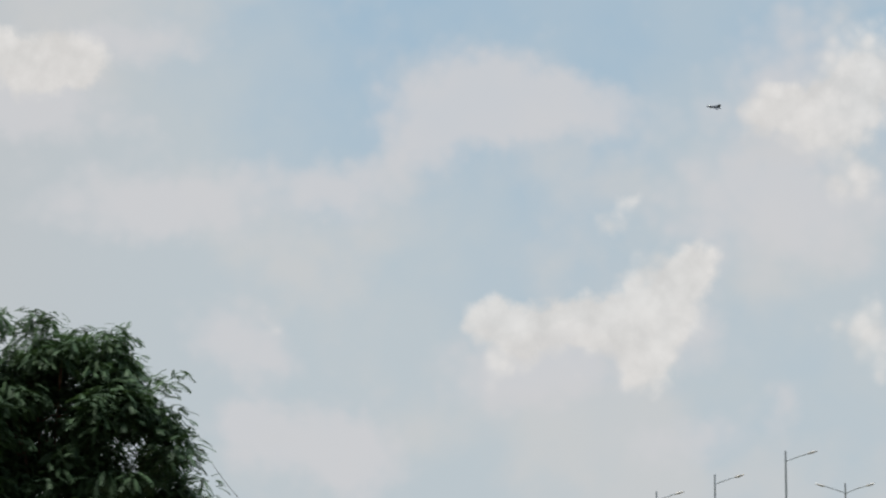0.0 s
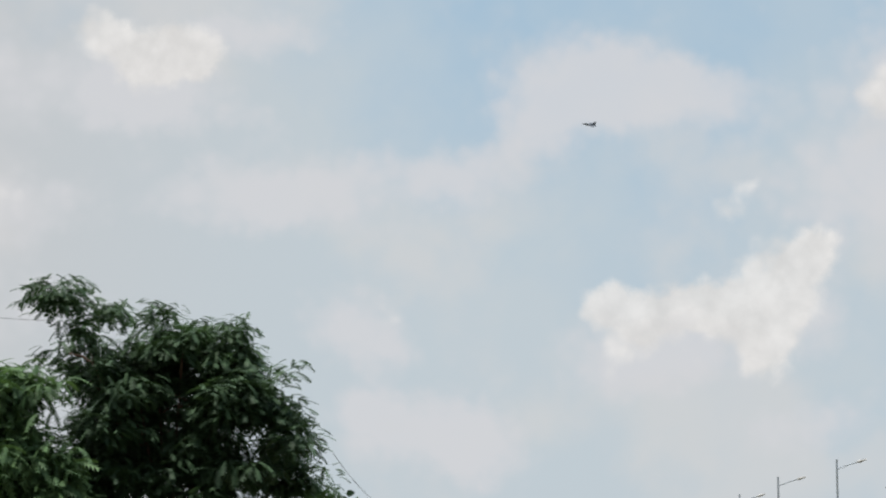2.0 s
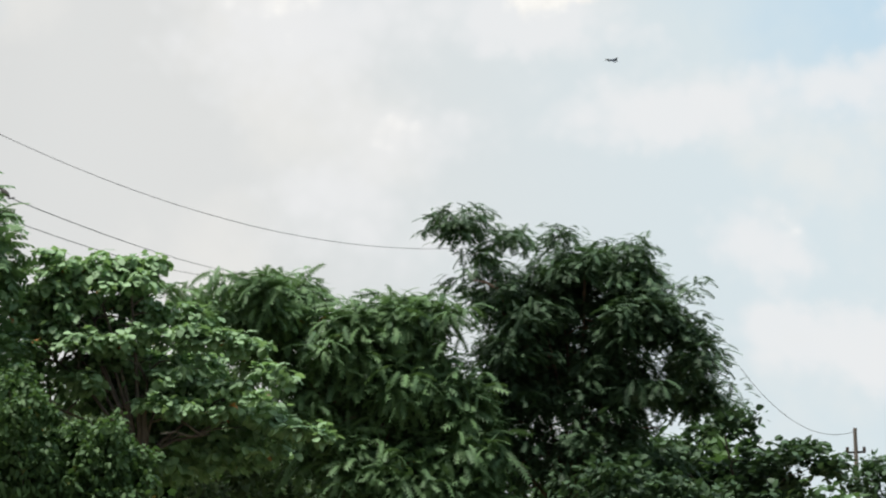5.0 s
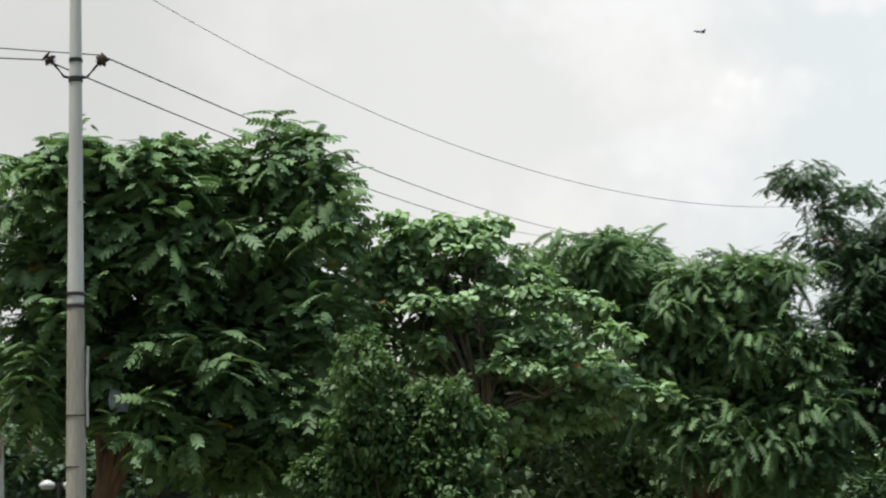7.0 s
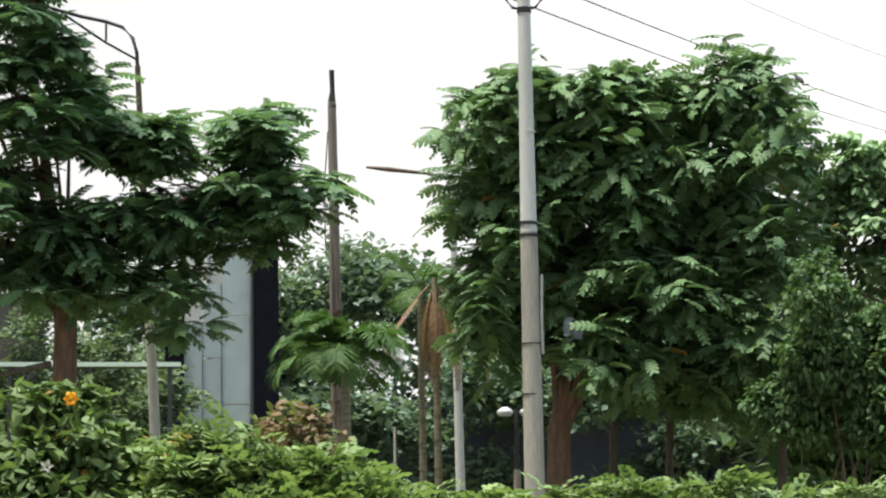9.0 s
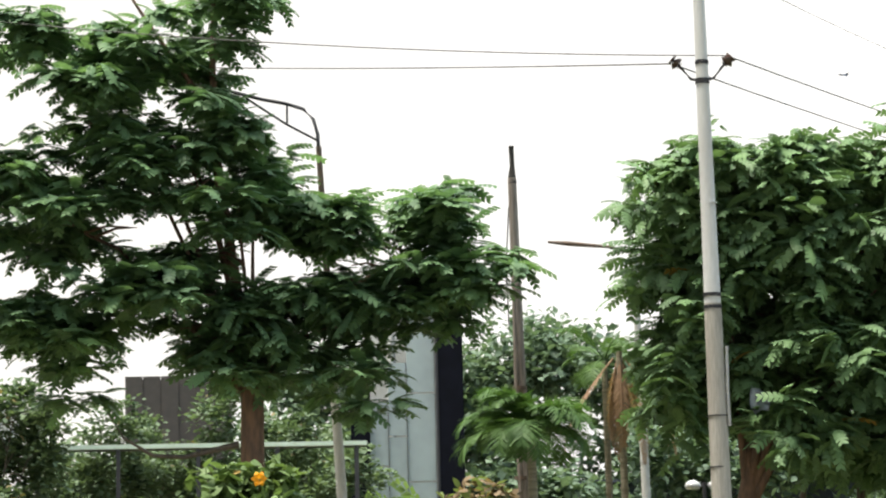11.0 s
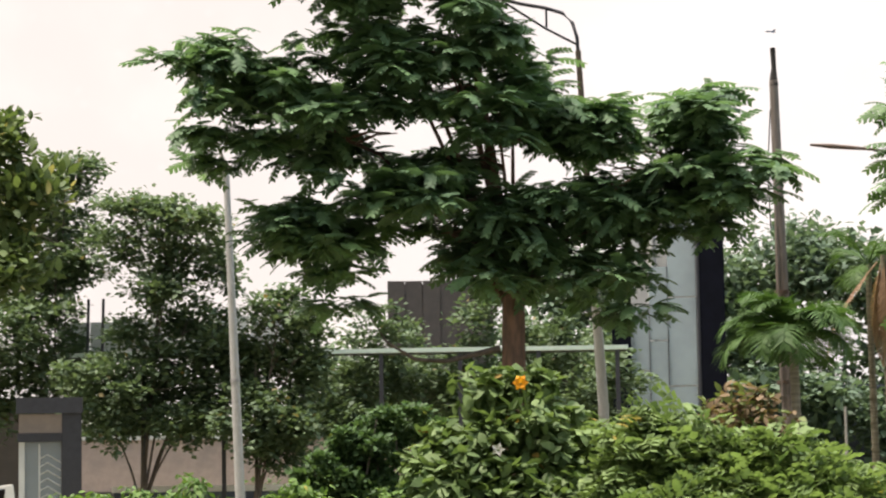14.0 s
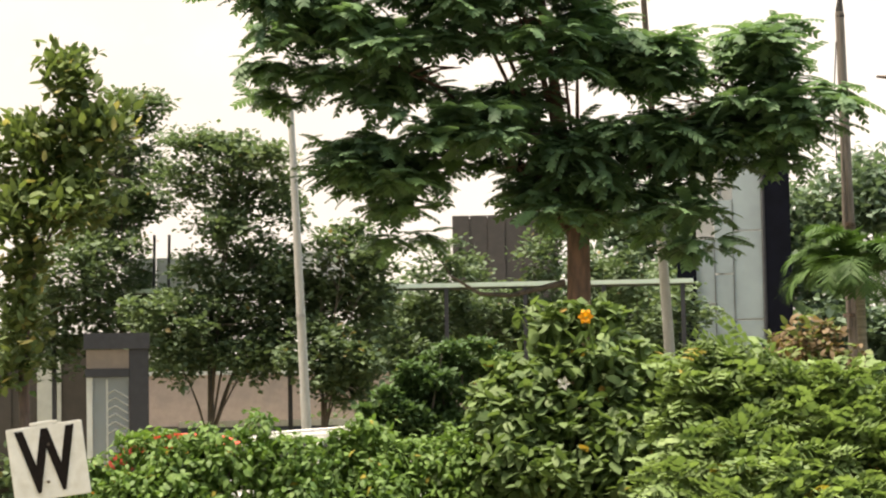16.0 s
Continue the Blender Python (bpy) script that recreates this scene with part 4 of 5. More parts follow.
# low scrub given the dark leaf so its colour supplies the shade under trees
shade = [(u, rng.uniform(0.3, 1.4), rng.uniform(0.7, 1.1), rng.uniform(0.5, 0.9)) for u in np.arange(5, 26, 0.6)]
tagged(part("shaded_scrub", crown("shaded_scrub", shade, 22000, LEAF_FAR, 0.26, rng, 0.0, 0.5, 0.5, 2.5, 1.5, 14, 0.9, 0.3), M_FEATHER_DARK, at=pose(1.0, 46.0, 0)), "undergrowth with the shade beneath the roadside trees put into its dark leaf colour", "undergrowth", kind="stuff")

# ---- poles, lamps and wires ----
def concrete_pole():
    ob = thing("utility_pole", pose(5.2, 34.21, 0, 0, 0, -8.7), "weathered grey concrete utility pole with two steel bands", "utility pole")
    part("shaft", bar([(0.03, 0, -0.2), (0.0, 0, 3.2), (-0.02, 0, 5.6)], [0.155, 0.135, 0.118], 16), M_CONCRETE_OLD, ob, "stained brownish lower shaft")
    part("upper_shaft", bar([(-0.02, 0, 5.602), (-0.05, 0, 10.4)], [0.114, 0.075], 16), M_CONCRETE_UP, ob, "paler grey upper shaft")
    for z in (5.55, 5.72):
        part("band", bar([(-0.02, 0, z - 0.025), (-0.02, 0, z + 0.025)], 0.125, 16), M_IRON, ob, "dark steel strap")
    for z in (3.35, 4.05, 7.0):
        part("joint", bar([(-0.01, 0, z - 0.008), (-0.01, 0, z + 0.008)], 0.137 if z < 5 else 0.109, 16), M_IRON if z < 5 else M_CONCRETE_UP, ob, "shallow ring joint")
    part("conduit", bar([(0.15, -0.05, 3.9), (0.14, -0.05, 4.4), (0.15, -0.05, 5.0)], 0.022, 6), M_GALV, ob, "short grey conduit")
    for side in (-1, 1):
        part("bracket", bar([(-0.04, 0, 8.73), (side * 0.16 - 0.04, 0, 8.76), (side * 0.27 - 0.04, 0, 8.9), (side * 0.36 - 0.04, 0, 9.0)], 0.02, 6), M_IRON, ob, "bent iron bracket")
        ins = part("insulator", smooth(bar([(side * 0.31 - 0.04, 0, 8.95), (side * 0.34 - 0.04, 0, 8.98), (side * 0.37 - 0.04, 0, 9.01), (side * 0.41 - 0.04, 0, 9.05)], [0.06, 0.1, 0.075, 0.09], 10)), M_CERAMIC, ob, "brown porcelain insulator")
    part("clamp", bar([(-0.04, 0, 8.68), (-0.04, 0, 8.76)], 0.1, 14), M_IRON, ob)
    part("clamp", bar([(-0.04, 0, 8.96), (-0.04, 0, 9.02)], 0.095, 14), M_IRON, ob)
    return ob


concrete_pole()


def wooden_pole():
    ob = thing("wooden_pole", pose(3.04, 41.89, 0, 0, 0, 0), "split weathered wooden pole, charred at its top", "pole")
    part("shaft", bar([(0.1, 0, -0.2), (0.07, 0, 2.0), (0.03, 0.0, 4.5), (0.0, 0, 6.5), (-0.03, 0, 8.7)], [0.125, 0.11, 0.098, 0.086, 0.072], 10), M_OLDWOOD, ob)
    part("charred_top", bar([(-0.025, 0, 8.6), (-0.03, 0, 8.75), (-0.02, 0.01, 8.9), (-0.03, 0, 9.25)], [0.076, 0.064, 0.042, 0.046], 9), M_CHARRED, ob, "burnt black stub")
    part("splint", bar([(-0.03, -0.075, 3.4), (-0.05, -0.07, 5.0), (-0.06, -0.06, 6.7)], [0.045, 0.045, 0.03], 6), M_OLDWOOD, ob, "split side piece")
    for z in (3.6, 5.1):
        part("lashing", bar([(0.0, 0, z), (0.0, 0, z + 0.06)], 0.125, 10), M_RUST, ob)
    part("loose_cord", bar([(-0.1, 0, 8.2), (-0.17, 0, 7.2), (-0.15, 0, 6.2)], 0.012, 5), M_WIRE, ob)


wooden_pole()


def bow_lamp():
    ob = thing("street_lamp", pose(-0.0, 40.0, 0, 0, 0, 0), "old street lamp with a bowed bracket on a rusty tapered post", "street lamp", "street lamps")
    part("post", bar([(0.06, 0, -0.2), (0.04, 0, 3.2), (-0.1, 0, 6.0), (-0.24, 0, 8.95)], [0.085, 0.075, 0.06, 0.045], 12), M_RUST, ob)
    part("sleeve", bar([(0.06, 0, 0.0), (0.04, 0, 3.2), (-0.065, 0, 5.3)], [0.095, 0.085, 0.073], 12), M_CONCRETE, ob, "pale lower sleeve")
    arc = [(-0.24, 0, 8.9), (-0.25, 0, 9.15), (-0.32, 0, 9.4), (-0.48, 0, 9.57), (-0.75, 0, 9.66), (-1.15, 0, 9.74), (-1.55, 0, 9.85), (-2.0, 0, 10.0)]
    part("bow", bar(arc, 0.03, 8), M_IRON, ob)
    part("strut", bar([(-0.26, 0, 9.05), (-0.75, 0, 9.32), (-1.4, 0, 9.76)], 0.02, 6), M_IRON, ob)
    part("spacer", bar([(-0.74, 0, 9.34), (-0.74, 0, 9.66)], 0.018, 6), M_IRON, ob)
    part("lamp_head", smooth(bar([(-1.95, 0, 9.98), (-2.1, 0, 10.03), (-2.45, 0, 10.1), (-2.6, 0, 10.1)], [0.04, 0.09, 0.1, 0.04], 10)), M_GALV, ob)


bow_lamp()


def slim_post(name, x, y, foot, head, h, r, material, label):
    ob = thing(name, pose(x, y, 0), label, "lamp post", "slim posts")
    part("shaft", bar([(foot, 0, -0.2), (foot * 0.5 + head * 0.5, 0, h * 0.5), (head, 0, h)], [r * 1.25, r, r * 0.7], 12), material, ob)
    part("base_plate", bar([(foot, 0, 0.0), (foot, 0, 0.05)], r * 2.2, 12), M_IRON, ob)
    part("collar", bar([(foot * 0.5 + head * 0.5, 0, h * 0.5), (foot * 0.5 + head * 0.5, 0, h * 0.5 + 0.06)], r * 1.1, 12), M_GALV, ob)
    return ob


lp = slim_post("lamp_post", -6.41, 44.54, 0.05, -0.24, 7.9, 0.08, M_CONCRETE, "plain pale grey lamp post reaching into the flame tree")
part("arm", bar([(-0.24, 0, 7.85), (-0.3, -0.3, 8.1), (-0.3, -0.9, 8.25)], 0.03, 8), M_GALV, lp)
sp = slim_post("lamp_post", 6.07, 49.63, 0.04, -0.1, 8.5, 0.085, M_CONCRETE, "pale grey lamp post beside the withered palm")
part("arm", bar([(-0.1, 0, 8.45), (-0.6, 0, 8.58), (-1.4, 0, 8.66), (-1.82, 0, 8.7)], [0.03, 0.03, 0.05, 0.025], 8), M_RUST, sp, "thin brown lamp arm")
slim_post("lamp_post", 5.74, 59.73, 0.0, 0.0, 3.9, 0.04, M_CONCRETE_OLD, "short pale steel post")
slim_post("lamp_post", -8.55, 32.91, 0.0, 0.0, 4.2, 0.05, M_GALV, "thin pale post beneath the yellowing tree")

gl = thing("garden_lamp", pose(6.9, 47.5, 0), "black garden lamp with two milky hooded heads", "garden lamp")
part("post", bar([(0, 0, -0.1), (0, 0, 2.0), (0, 0, 3.75)], [0.06, 0.045, 0.04], 10), M_IRON, gl)
part("sleeve", bar([(0, 0, 0), (0, 0, 2.6)], 0.07, 10), M_TANPANEL, gl)
for s in (-1, 1):
    part("arm", bar([(0, 0, 3.65), (s * 0.12, 0, 3.72), (s * 0.2, 0, 3.72)], 0.02, 6), M_IRON, gl)
    part("lamp_head", smooth(bar([(s * 0.22, 0, 3.62), (s * 0.22, 0, 3.68), (s * 0.22, 0, 3.74), (s * 0.22, 0, 3.79)], [0.12, 0.16, 0.13, 0.04], 14)), M_GLOBE, gl)


def cable(name, a, b, sag, r=0.012, label="thin dark overhead cable", n=24):
    a, b = Vector(a), Vector(b)
    pts = [a.lerp(b, i / n) - Vector((0, 0, sag * 4 * (i / n) * (1 - i / n))) for i in range(n + 1)]
    ob = part(name, bar(pts, r, 5), M_WIRE)
    return tagged(ob, label, "cable", "overhead cables")


cable("cable", (5.5, 34.15, 9.07), (36.26, 98.54, 16.46), 0.35, 0.011)
cable("cable", (4.74, 34.27, 8.99), (38.15, 107.43, 17.63), 0.45, 0.011)
cable("cable", (5.5, 34.15, 9.07), (-7.51, 37.25, 10.75), 0.2, 0.009)
cable("cable", (4.74, 34.27, 8.99), (-14.22, 70.58, 17.6), 0.25, 0.011)
cable("cable", (-7.51, 37.25, 10.75), (-17.9, 39.7, 12.8), 0.1, 0.009)
cable("cable", (-14.22, 70.58, 17.6), (-29.4, 99.6, 25.6), 0.15, 0.011)
cable("cable", (6.46, 35.42, 10.21), (21.12, 45.32, 9.12), 0.85, 0.0052, label="sagging thin cable running into the tall tree")
cable("cable", (6.46, 35.42, 10.21), (1.2, 31.5, 12.0), 0.1, 0.0065, label="sagging thin cable over the roadside")

bird = thing("bird", pose(11.27, 42.53, 9.23, 0, 0, 120), "small dark bird perched on the overhead cable", "bird")
part("body", smooth(bar([(-0.12, 0, -0.03), (-0.06, 0, 0.02), (0.02, 0, 0.07), (0.07, 0, 0.11)], [0.02, 0.045, 0.05, 0.02], 10)), M_BIRD, bird)
part("head", smooth(bar([(0.04, 0, 0.1), (0.07, 0, 0.13), (0.1, 0, 0.14), (0.14, 0, 0.135)], [0.02, 0.035, 0.03, 0.004], 8)), M_BIRD, bird)
part("tail", block(-0.24, -0.02, -0.08, -0.1, 0.02, -0.065), M_BIRD, bird)

# ---- far road lamps, gantry and pole ----
def road_lamp(x, y, h, double, facing):
    ob = thing("road_lamp", pose(x, y, 0, 0, 0, facing), "tall grey road lamp with two arms" if double else "tall grey road lamp with one raised arm", "street lamp", "road lamps")
    part("post", bar([(0, 0, -0.2), (0, 0, h * 0.5), (0, 0, h)], [0.085, 0.062, 0.038], 10), M_ROADLAMP, ob)
    for s in ((-1, 1) if double else (1,)):
        part("arm", bar([(0, 0, h - 0.42), (s * 0.3, 0, h - 0.3), (s * 0.65, 0, h - 0.18), (s * 0.95, 0, h - 0.1)], 0.026, 6), M_ROADLAMP, ob)
        part("lamp_head", bar([(s * 0.85, 0, h - 0.12), (s * 0.98, 0, h - 0.09), (s * 1.25, 0, h - 0.01)], [0.03, 0.055, 0.025], 8), M_GALV, ob)
    return ob


road_lamp(70.22, 71.2, 12.11, False, -44.6)
road_lamp(73.66, 78.98, 11.96, False, -43.0)
road_lamp(76.48, 85.89, 11.87, False, -41.7)
road_lamp(81.04, 93.85, 11.85, False, -40.8)
road_lamp(77.59, 75.13, 11.55, True, -45.9)
road_lamp(82.97, 83.91, 11.62, True, -44.7)
road_lamp(83.21, 97.26, 11.46, False, -40.5)
road_lamp(91.2, 106.22, 11.66, False, -40.6)

gan = thing("sign_gantry", pose(61.97, 72.01, 0, 0, 0, -40.8), "dark steel truss gantry over the road", "gantry")
part("post", block(-0.15, -0.15, -0.1, 0.12, 0.15, 8.07), M_IRON, gan)
part("post", block(11.9, -0.15, -0.1, 12.15, 0.15, 8.07), M_IRON, gan)
for top in (8.07, 7.46):
    bm = bmesh.new()
    box(bm, 0.12, -0.06, top - 0.1, 11.9, 0.06, top)
    box(bm, 0.12, -0.06, top - 0.42, 11.9, 0.06, top - 0.34)
    for i in range(17):
        x = 0.15 + i * 0.7
        tube(bm, [(x, 0, top - 0.38), (x + 0.32, 0, top - 0.06)], 0.025, 5)
        tube(bm, [(x + 0.64, 0, top - 0.38), (x + 0.64, 0, top - 0.06)], 0.025, 5)
    part("truss", bm, M_IRON, gan)

fp = thing("far_utility_pole", pose(61.65, 91.1, 0, 0, 0, -34.2), "distant dark utility pole with insulators", "utility pole")
part("shaft", bar([(0, 0, -0.2), (0, 0, 9.72)], [0.14, 0.08], 8), M_OLDWOOD, fp)
part("crossarm", block(-0.4, -0.05, 8.62, 0.4, 0.05, 8.71), M_IRON, fp)
for s in (-1, 1):
    part("insulator", bar([(s * 0.36, 0, 8.67), (s * 0.36, 0, 8.89)], 0.07, 8), M_CERAMIC, fp)
cable("cable", (61.71, 91.06, 9.6), (52.37, 85.19, 11.5), 1.05, 0.011)

# ---- plots and buildings behind ----
def glass_building():
    ob = thing("glass_building", pose(1.6, 69.98, 0, 0, 0, -1.3), "narrow building corner of frosted glass between black cladding fins", "building")
    part("fin", block(1.2, -0.1, -0.1, 1.9, 2.5, 10.9, bevel=0.02), M_BLACKCLAD, ob, "tall black cladding fin")
    part("fin", block(-1.25, -0.2, -0.1, -0.72, 2.5, 7.0, bevel=0.02), M_BLACKCLAD, ob, "shorter black cladding fin")
    part("edge_strip", block(1.13, -0.12, -0.1, 1.198, -0.0, 10.0), M_FRAME, ob)
    part("back_wall", block(-0.72, 1.8, -0.1, 1.19, 2.4, 10.5), M_PALE, ob)
    for i, (x0, x1, top) in enumerate(((-0.72, -0.22, 7.2), (-0.2, 0.3, 8.3), (0.32, 1.1, 9.9))):
        for j in range(4):
            z0, z1 = j * top / 4 + 0.02, (j + 1) * top / 4 - 0.02
            part("pane", block(x0, 0.0, z0, x1, 0.03, z1), M_GLASS, ob)
        part("mullion", block(x1 + 0.001, -0.04, 0, x1 + 0.019, 0.05, top), M_FRAME, ob)
    part("inner_column", bar([(-0.1, 0.9, 0), (-0.1, 0.9, 9.5)], 0.12, 10), M_PALE, ob)
    return ob


glass_building()


def walkway():
    ob = thing("elevated_walkway", pose(-12.31, 58.21, 0, 0, 0, 4.0), "raised walkway with a mint green edge beam before pale sheeting", "walkway")
    part("edge_beam", block(-2.4, -0.08, 5.32, 13.0, 0.08, 5.42), M_MINT, ob, "mint green steel beam")
    part("deck", block(-2.4, 0.084, 5.30, 13.0, 0.6, 5.36), M_FRAME, ob)
    for i in range(9):
        part("post", block(-2.1 + i * 1.85, -0.05, -0.1, -2.0 + i * 1.85, 0.05, 5.296), M_FRAME, ob)
    for i in range(5):
        part("panel", block(-0.6 + i * 0.72, 2.0, 5.364, 0.1 + i * 0.72, 2.05, 6.3), M_PALE, ob, "pale sheet panel")
    for i in range(2):
        part("panel", block(3.05 + i * 0.95, 2.0, 5.364, 3.97 + i * 0.95, 2.05, 6.4), M_PALE, ob, "pale sheet panel")
    for i in range(2):
        part("stay", bar([(0.3 + i * 0.35, 0.1, 5.42), (0.33 + i * 0.35, 0.1, 6.7)], 0.035, 6), M_FRAME, ob)


walkway()

bw = thing("brown_shed", pose(-5.55, 84.82, 0, 0, 0, 3.7), "dull brown sheet-metal shed behind the trees", "shed")
for i in range(6):
    part("sheet", block(-1.6 + i * 0.6, 0.0 + 0.03 * (i % 2), 0, -1.02 + i * 0.6, 0.05 + 0.03 * (i % 2), 9.4), M_BROWN, bw)
part("body", block(-1.58, 0.1, 0, 1.95, 5.0, 9.3), M_BROWN, bw)

pk = thing("boundary_wall", pose(-10.0, 71.3, 0, 0, 0, 8.0), "low pinkish plastered boundary wall with a white coping", "wall")
part("plaster", block(-9.0, 0, -0.1, 5.2, 0.25, 3.75), M_PINK, pk)
part("coping", block(-9.05, -0.06, 3.754, 5.25, 0.3, 3.86), M_PALE, pk)
part("plinth", block(-9.0, -0.05, -0.1, 5.2, -0.004, 2.3), M_BROWN, pk)
wk = thing("low_wall", pose(-8.35, 59.42, 0, 0, 0, 8.0), "low dark yard wall with a white painted coping", "wall")
# the body shares the wall colour that has bluish haze in it
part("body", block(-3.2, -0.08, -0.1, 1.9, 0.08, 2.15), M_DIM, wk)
part("coping", block(-3.25, -0.1, 2.154, 1.95, 0.1, 2.3), M_WHITE, wk, "white painted coping")

# a long wall added as backdrop, its colour standing for hazy shade between trunks
dk = thing("haze_wall", pose(8.87, 74.47, 0, 0, 0, -6.8), "plain wall added in the bluish colour of shade and haze behind the palms", "shed")
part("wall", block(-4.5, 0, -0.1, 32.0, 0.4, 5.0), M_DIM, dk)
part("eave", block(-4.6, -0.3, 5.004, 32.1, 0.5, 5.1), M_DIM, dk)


def gate_pillar():
    ob = thing("gate_pillar", pose(-9.06, 41.01, 0, 0, 0, 12.4), "dark framed gate pillar with tan and glass panels", "pillar")
    part("column", block(0.18, -0.25, -0.1, 0.5, 0.3, 3.45, bevel=0.015), M_FRAME, ob)
    part("cap", block(-0.56, -0.3, 3.3, 0.52, -0.255, 3.56), M_FRAME, ob)
    part("header", block(-0.52, -0.22, 2.98, 0.178, 0.1, 3.29), M_TANPANEL, ob, "tan name board")
    part("lintel", block(-0.54, -0.26, 2.84, 0.178, 0.1, 2.976), M_FRAME, ob)
    part("pane", block(-0.42, -0.12, 0.0, 0.17, -0.08, 2.836), M_GLASSDARK, ob)
    part("pale_post", block(-0.52, -0.2, -0.1, -0.424, 0.1, 2.836), M_PALE, ob)
    for i in range(6):
        part("slat", bar([(-0.2, -0.14, 1.9 + i * 0.13), (-0.05, -0.14, 1.98 + i * 0.13), (0.16, -0.14, 1.85 + i * 0.13)], 0.012, 5), M_PALE, ob)
    part("mullion", block(-0.2, -0.15, 0, -0.17, -0.121, 2.8), M_PALE, ob)


gate_pillar()
ws2_ = thing("grey_shed", pose(-15.04, 62.21, 0, 0, 0, 13.6), "grey sheet shed beyond the gate", "shed")
for i in range(6):
    part("sheet", block(-2.0 + i * 0.62, 0.03 * (i % 2), -0.1, -1.4 + i * 0.62, 0.05 + 0.03 * (i % 2), 4.6), M_PALE if i == 2 else M_BROWN, ws2_)
part("body", block(-1.98, 0.1, -0.1, 1.7, 4.0, 4.5), M_BROWN, ws2_)


# ---- palms ----
def palm(name, x, y, h, n, length, leaves, label, seed, droop, bark, rise=(-0.2, 1.1), wide=0.03, fold=0.42):
    rg = random.Random(seed)
    ob = thing(name, pose(x, y, 0), label, "palm")
    part("trunk", bar([(0.05, 0, -0.1), (0.02, 0, h * 0.5), (0, 0, h)], [0.085, 0.06, 0.05], 10), bark, ob)
    for i in range(12):
        z = 0.4 + i * (h - 0.5) / 12
        part("ring", bar([(0.03 - 0.03 * z / h, 0, z), (0.03 - 0.03 * z / h, 0, z + 0.03)], 0.084 - 0.03 * z / h, 10), bark, ob)
    for i in range(n):
        a = i * 2.4 + rg.uniform(-0.2, 0.2)
        up = rg.uniform(*rise)
        bm, ln = bmesh.new(), length * rg.uniform(0.8, 1.15)
        d = Vector((math.cos(a), math.sin(a), 0))
        pts = []
        for k in range(13):
            s = k / 12
            ang = up - droop * s * s
            pts.append((pts[-1] if pts else Vector((0, 0, h))) + (d * math.cos(ang) + Vector((0, 0, math.sin(ang)))) * ln / 12)
        tube(bm, pts, [0.02 * (1 - 0.8 * k / 12) for k in range(13)], 4)
        side = Vector((-d.y, d.x, 0))
        for k in range(2, 13):
            for s in (-1, 1):
                for f in (0.0, 0.25, 0.5, 0.75):
                    p = pts[k].lerp(pts[min(12, k + 1)], f)
                    w = ln * fold * math.sin(math.pi * (0.2 + 0.75 * k / 12)) * rg.uniform(0.8, 1.1)
                    fw = (pts[min(12, k + 1)] - pts[k - 1]).normalized()
                    tip = p + side * s * w * 0.75 + fw * w * 0.6 - Vector((0, 0, w * rg.uniform(0.05, 0.4)))
                    m = p.lerp(tip, 0.5) + Vector((0, 0, 0.06 * w))
                    q = fw * wide
                    v = [bm.verts.new(c) for c in (p - q * 0.5, m - q, tip, m + q, p + q * 0.5)]
                    bm.faces.new((v[0], v[1], v[3], v[4]))
                    bm.faces.new((v[1], v[2], v[3]))
        part("frond", bm, leaves, ob)
    return ob


palm("palm", 2.29, 29.91, 3.5, 44, 0.9, M_PALM, "young green palm with arching fronds", 3, 2.0, M_BARK_PALM, rise=(0.3, 1.4), wide=0.013, fold=0.44)
palm("withered_palm", 4.49, 39.75, 5.5, 10, 1.6, M_DEADPALM, "withered palm with hanging brown fronds", 5, 0.6, M_BARK_PALM, rise=(-1.5, -0.75), wide=0.016, fold=0.11)
palm("palm", 4.41, 41.27, 5.5, 10, 0.9, M_PALM, "green palm with feathery arching fronds", 9, 1.5, M_BARK_PALM, wide=0.013, fold=0.4)

# ---- the W board ----
wb = thing("whistle_board", pose(-4.0, 16.01, 0, 0, 0, 14.0), "leaning white enamel board with a black letter W on a post", "sign board")
plate = part("board", block(-0.245, -0.012, -0.24, 0.245, 0.012, 0.24, bevel=0.006), M_WHITE, wb, "chipped white enamel plate", at=pose(0, 0, 1.55, 0, -7.5, 0))
crest = part("crest", block(-0.09, -0.011, 0.242, 0.09, 0.011, 0.262, bevel=0.004), M_WHITE, plate)
text = bpy.data.curves.new("letter", "FONT")
text.body, text.size, text.align_x, text.align_y, text.extrude, text.offset = "W", 0.55, "CENTER", "CENTER", 0.002, 0.016
letter = new("letter", text)
letter.parent = plate
letter.matrix_basis = pose(0.0, -0.0155, -0.01, 90, 0, 0) @ Matrix.Diagonal((0.62, 1, 1, 1))
text.materials.append(M_BLACK)
tagged(letter, "black painted letter")
part("post", bar([(0.02, 0.04, -0.1), (0.02, 0.04, 1.7)], 0.03, 10), M_GALV, wb)
for z in (1.42, 1.66):
    part("bolt", bar([(0.0, -0.016, z), (0.0, -0.024, z)], 0.01, 8), M_RUST, wb)

# flower on the large-leaved shrub
fl = thing("flower", pose(-0.63, 19.89, 2.6, 0), "single orange trumpet flower on the tall shrub", "flower")
bm = bmesh.new()
for k in range(6):
    a = k * math.tau / 6
    v = [bm.verts.new((r * math.cos(a + t), -0.05 - q, r * math.sin(a + t))) for r, t, q in ((0.0, 0, 0), (0.045, -0.5, 0.03), (0.065, 0, 0.01), (0.045, 0.5, 0.03))]
    bm.faces.new(v)
part("petals", bm, M_FLOWER, fl)
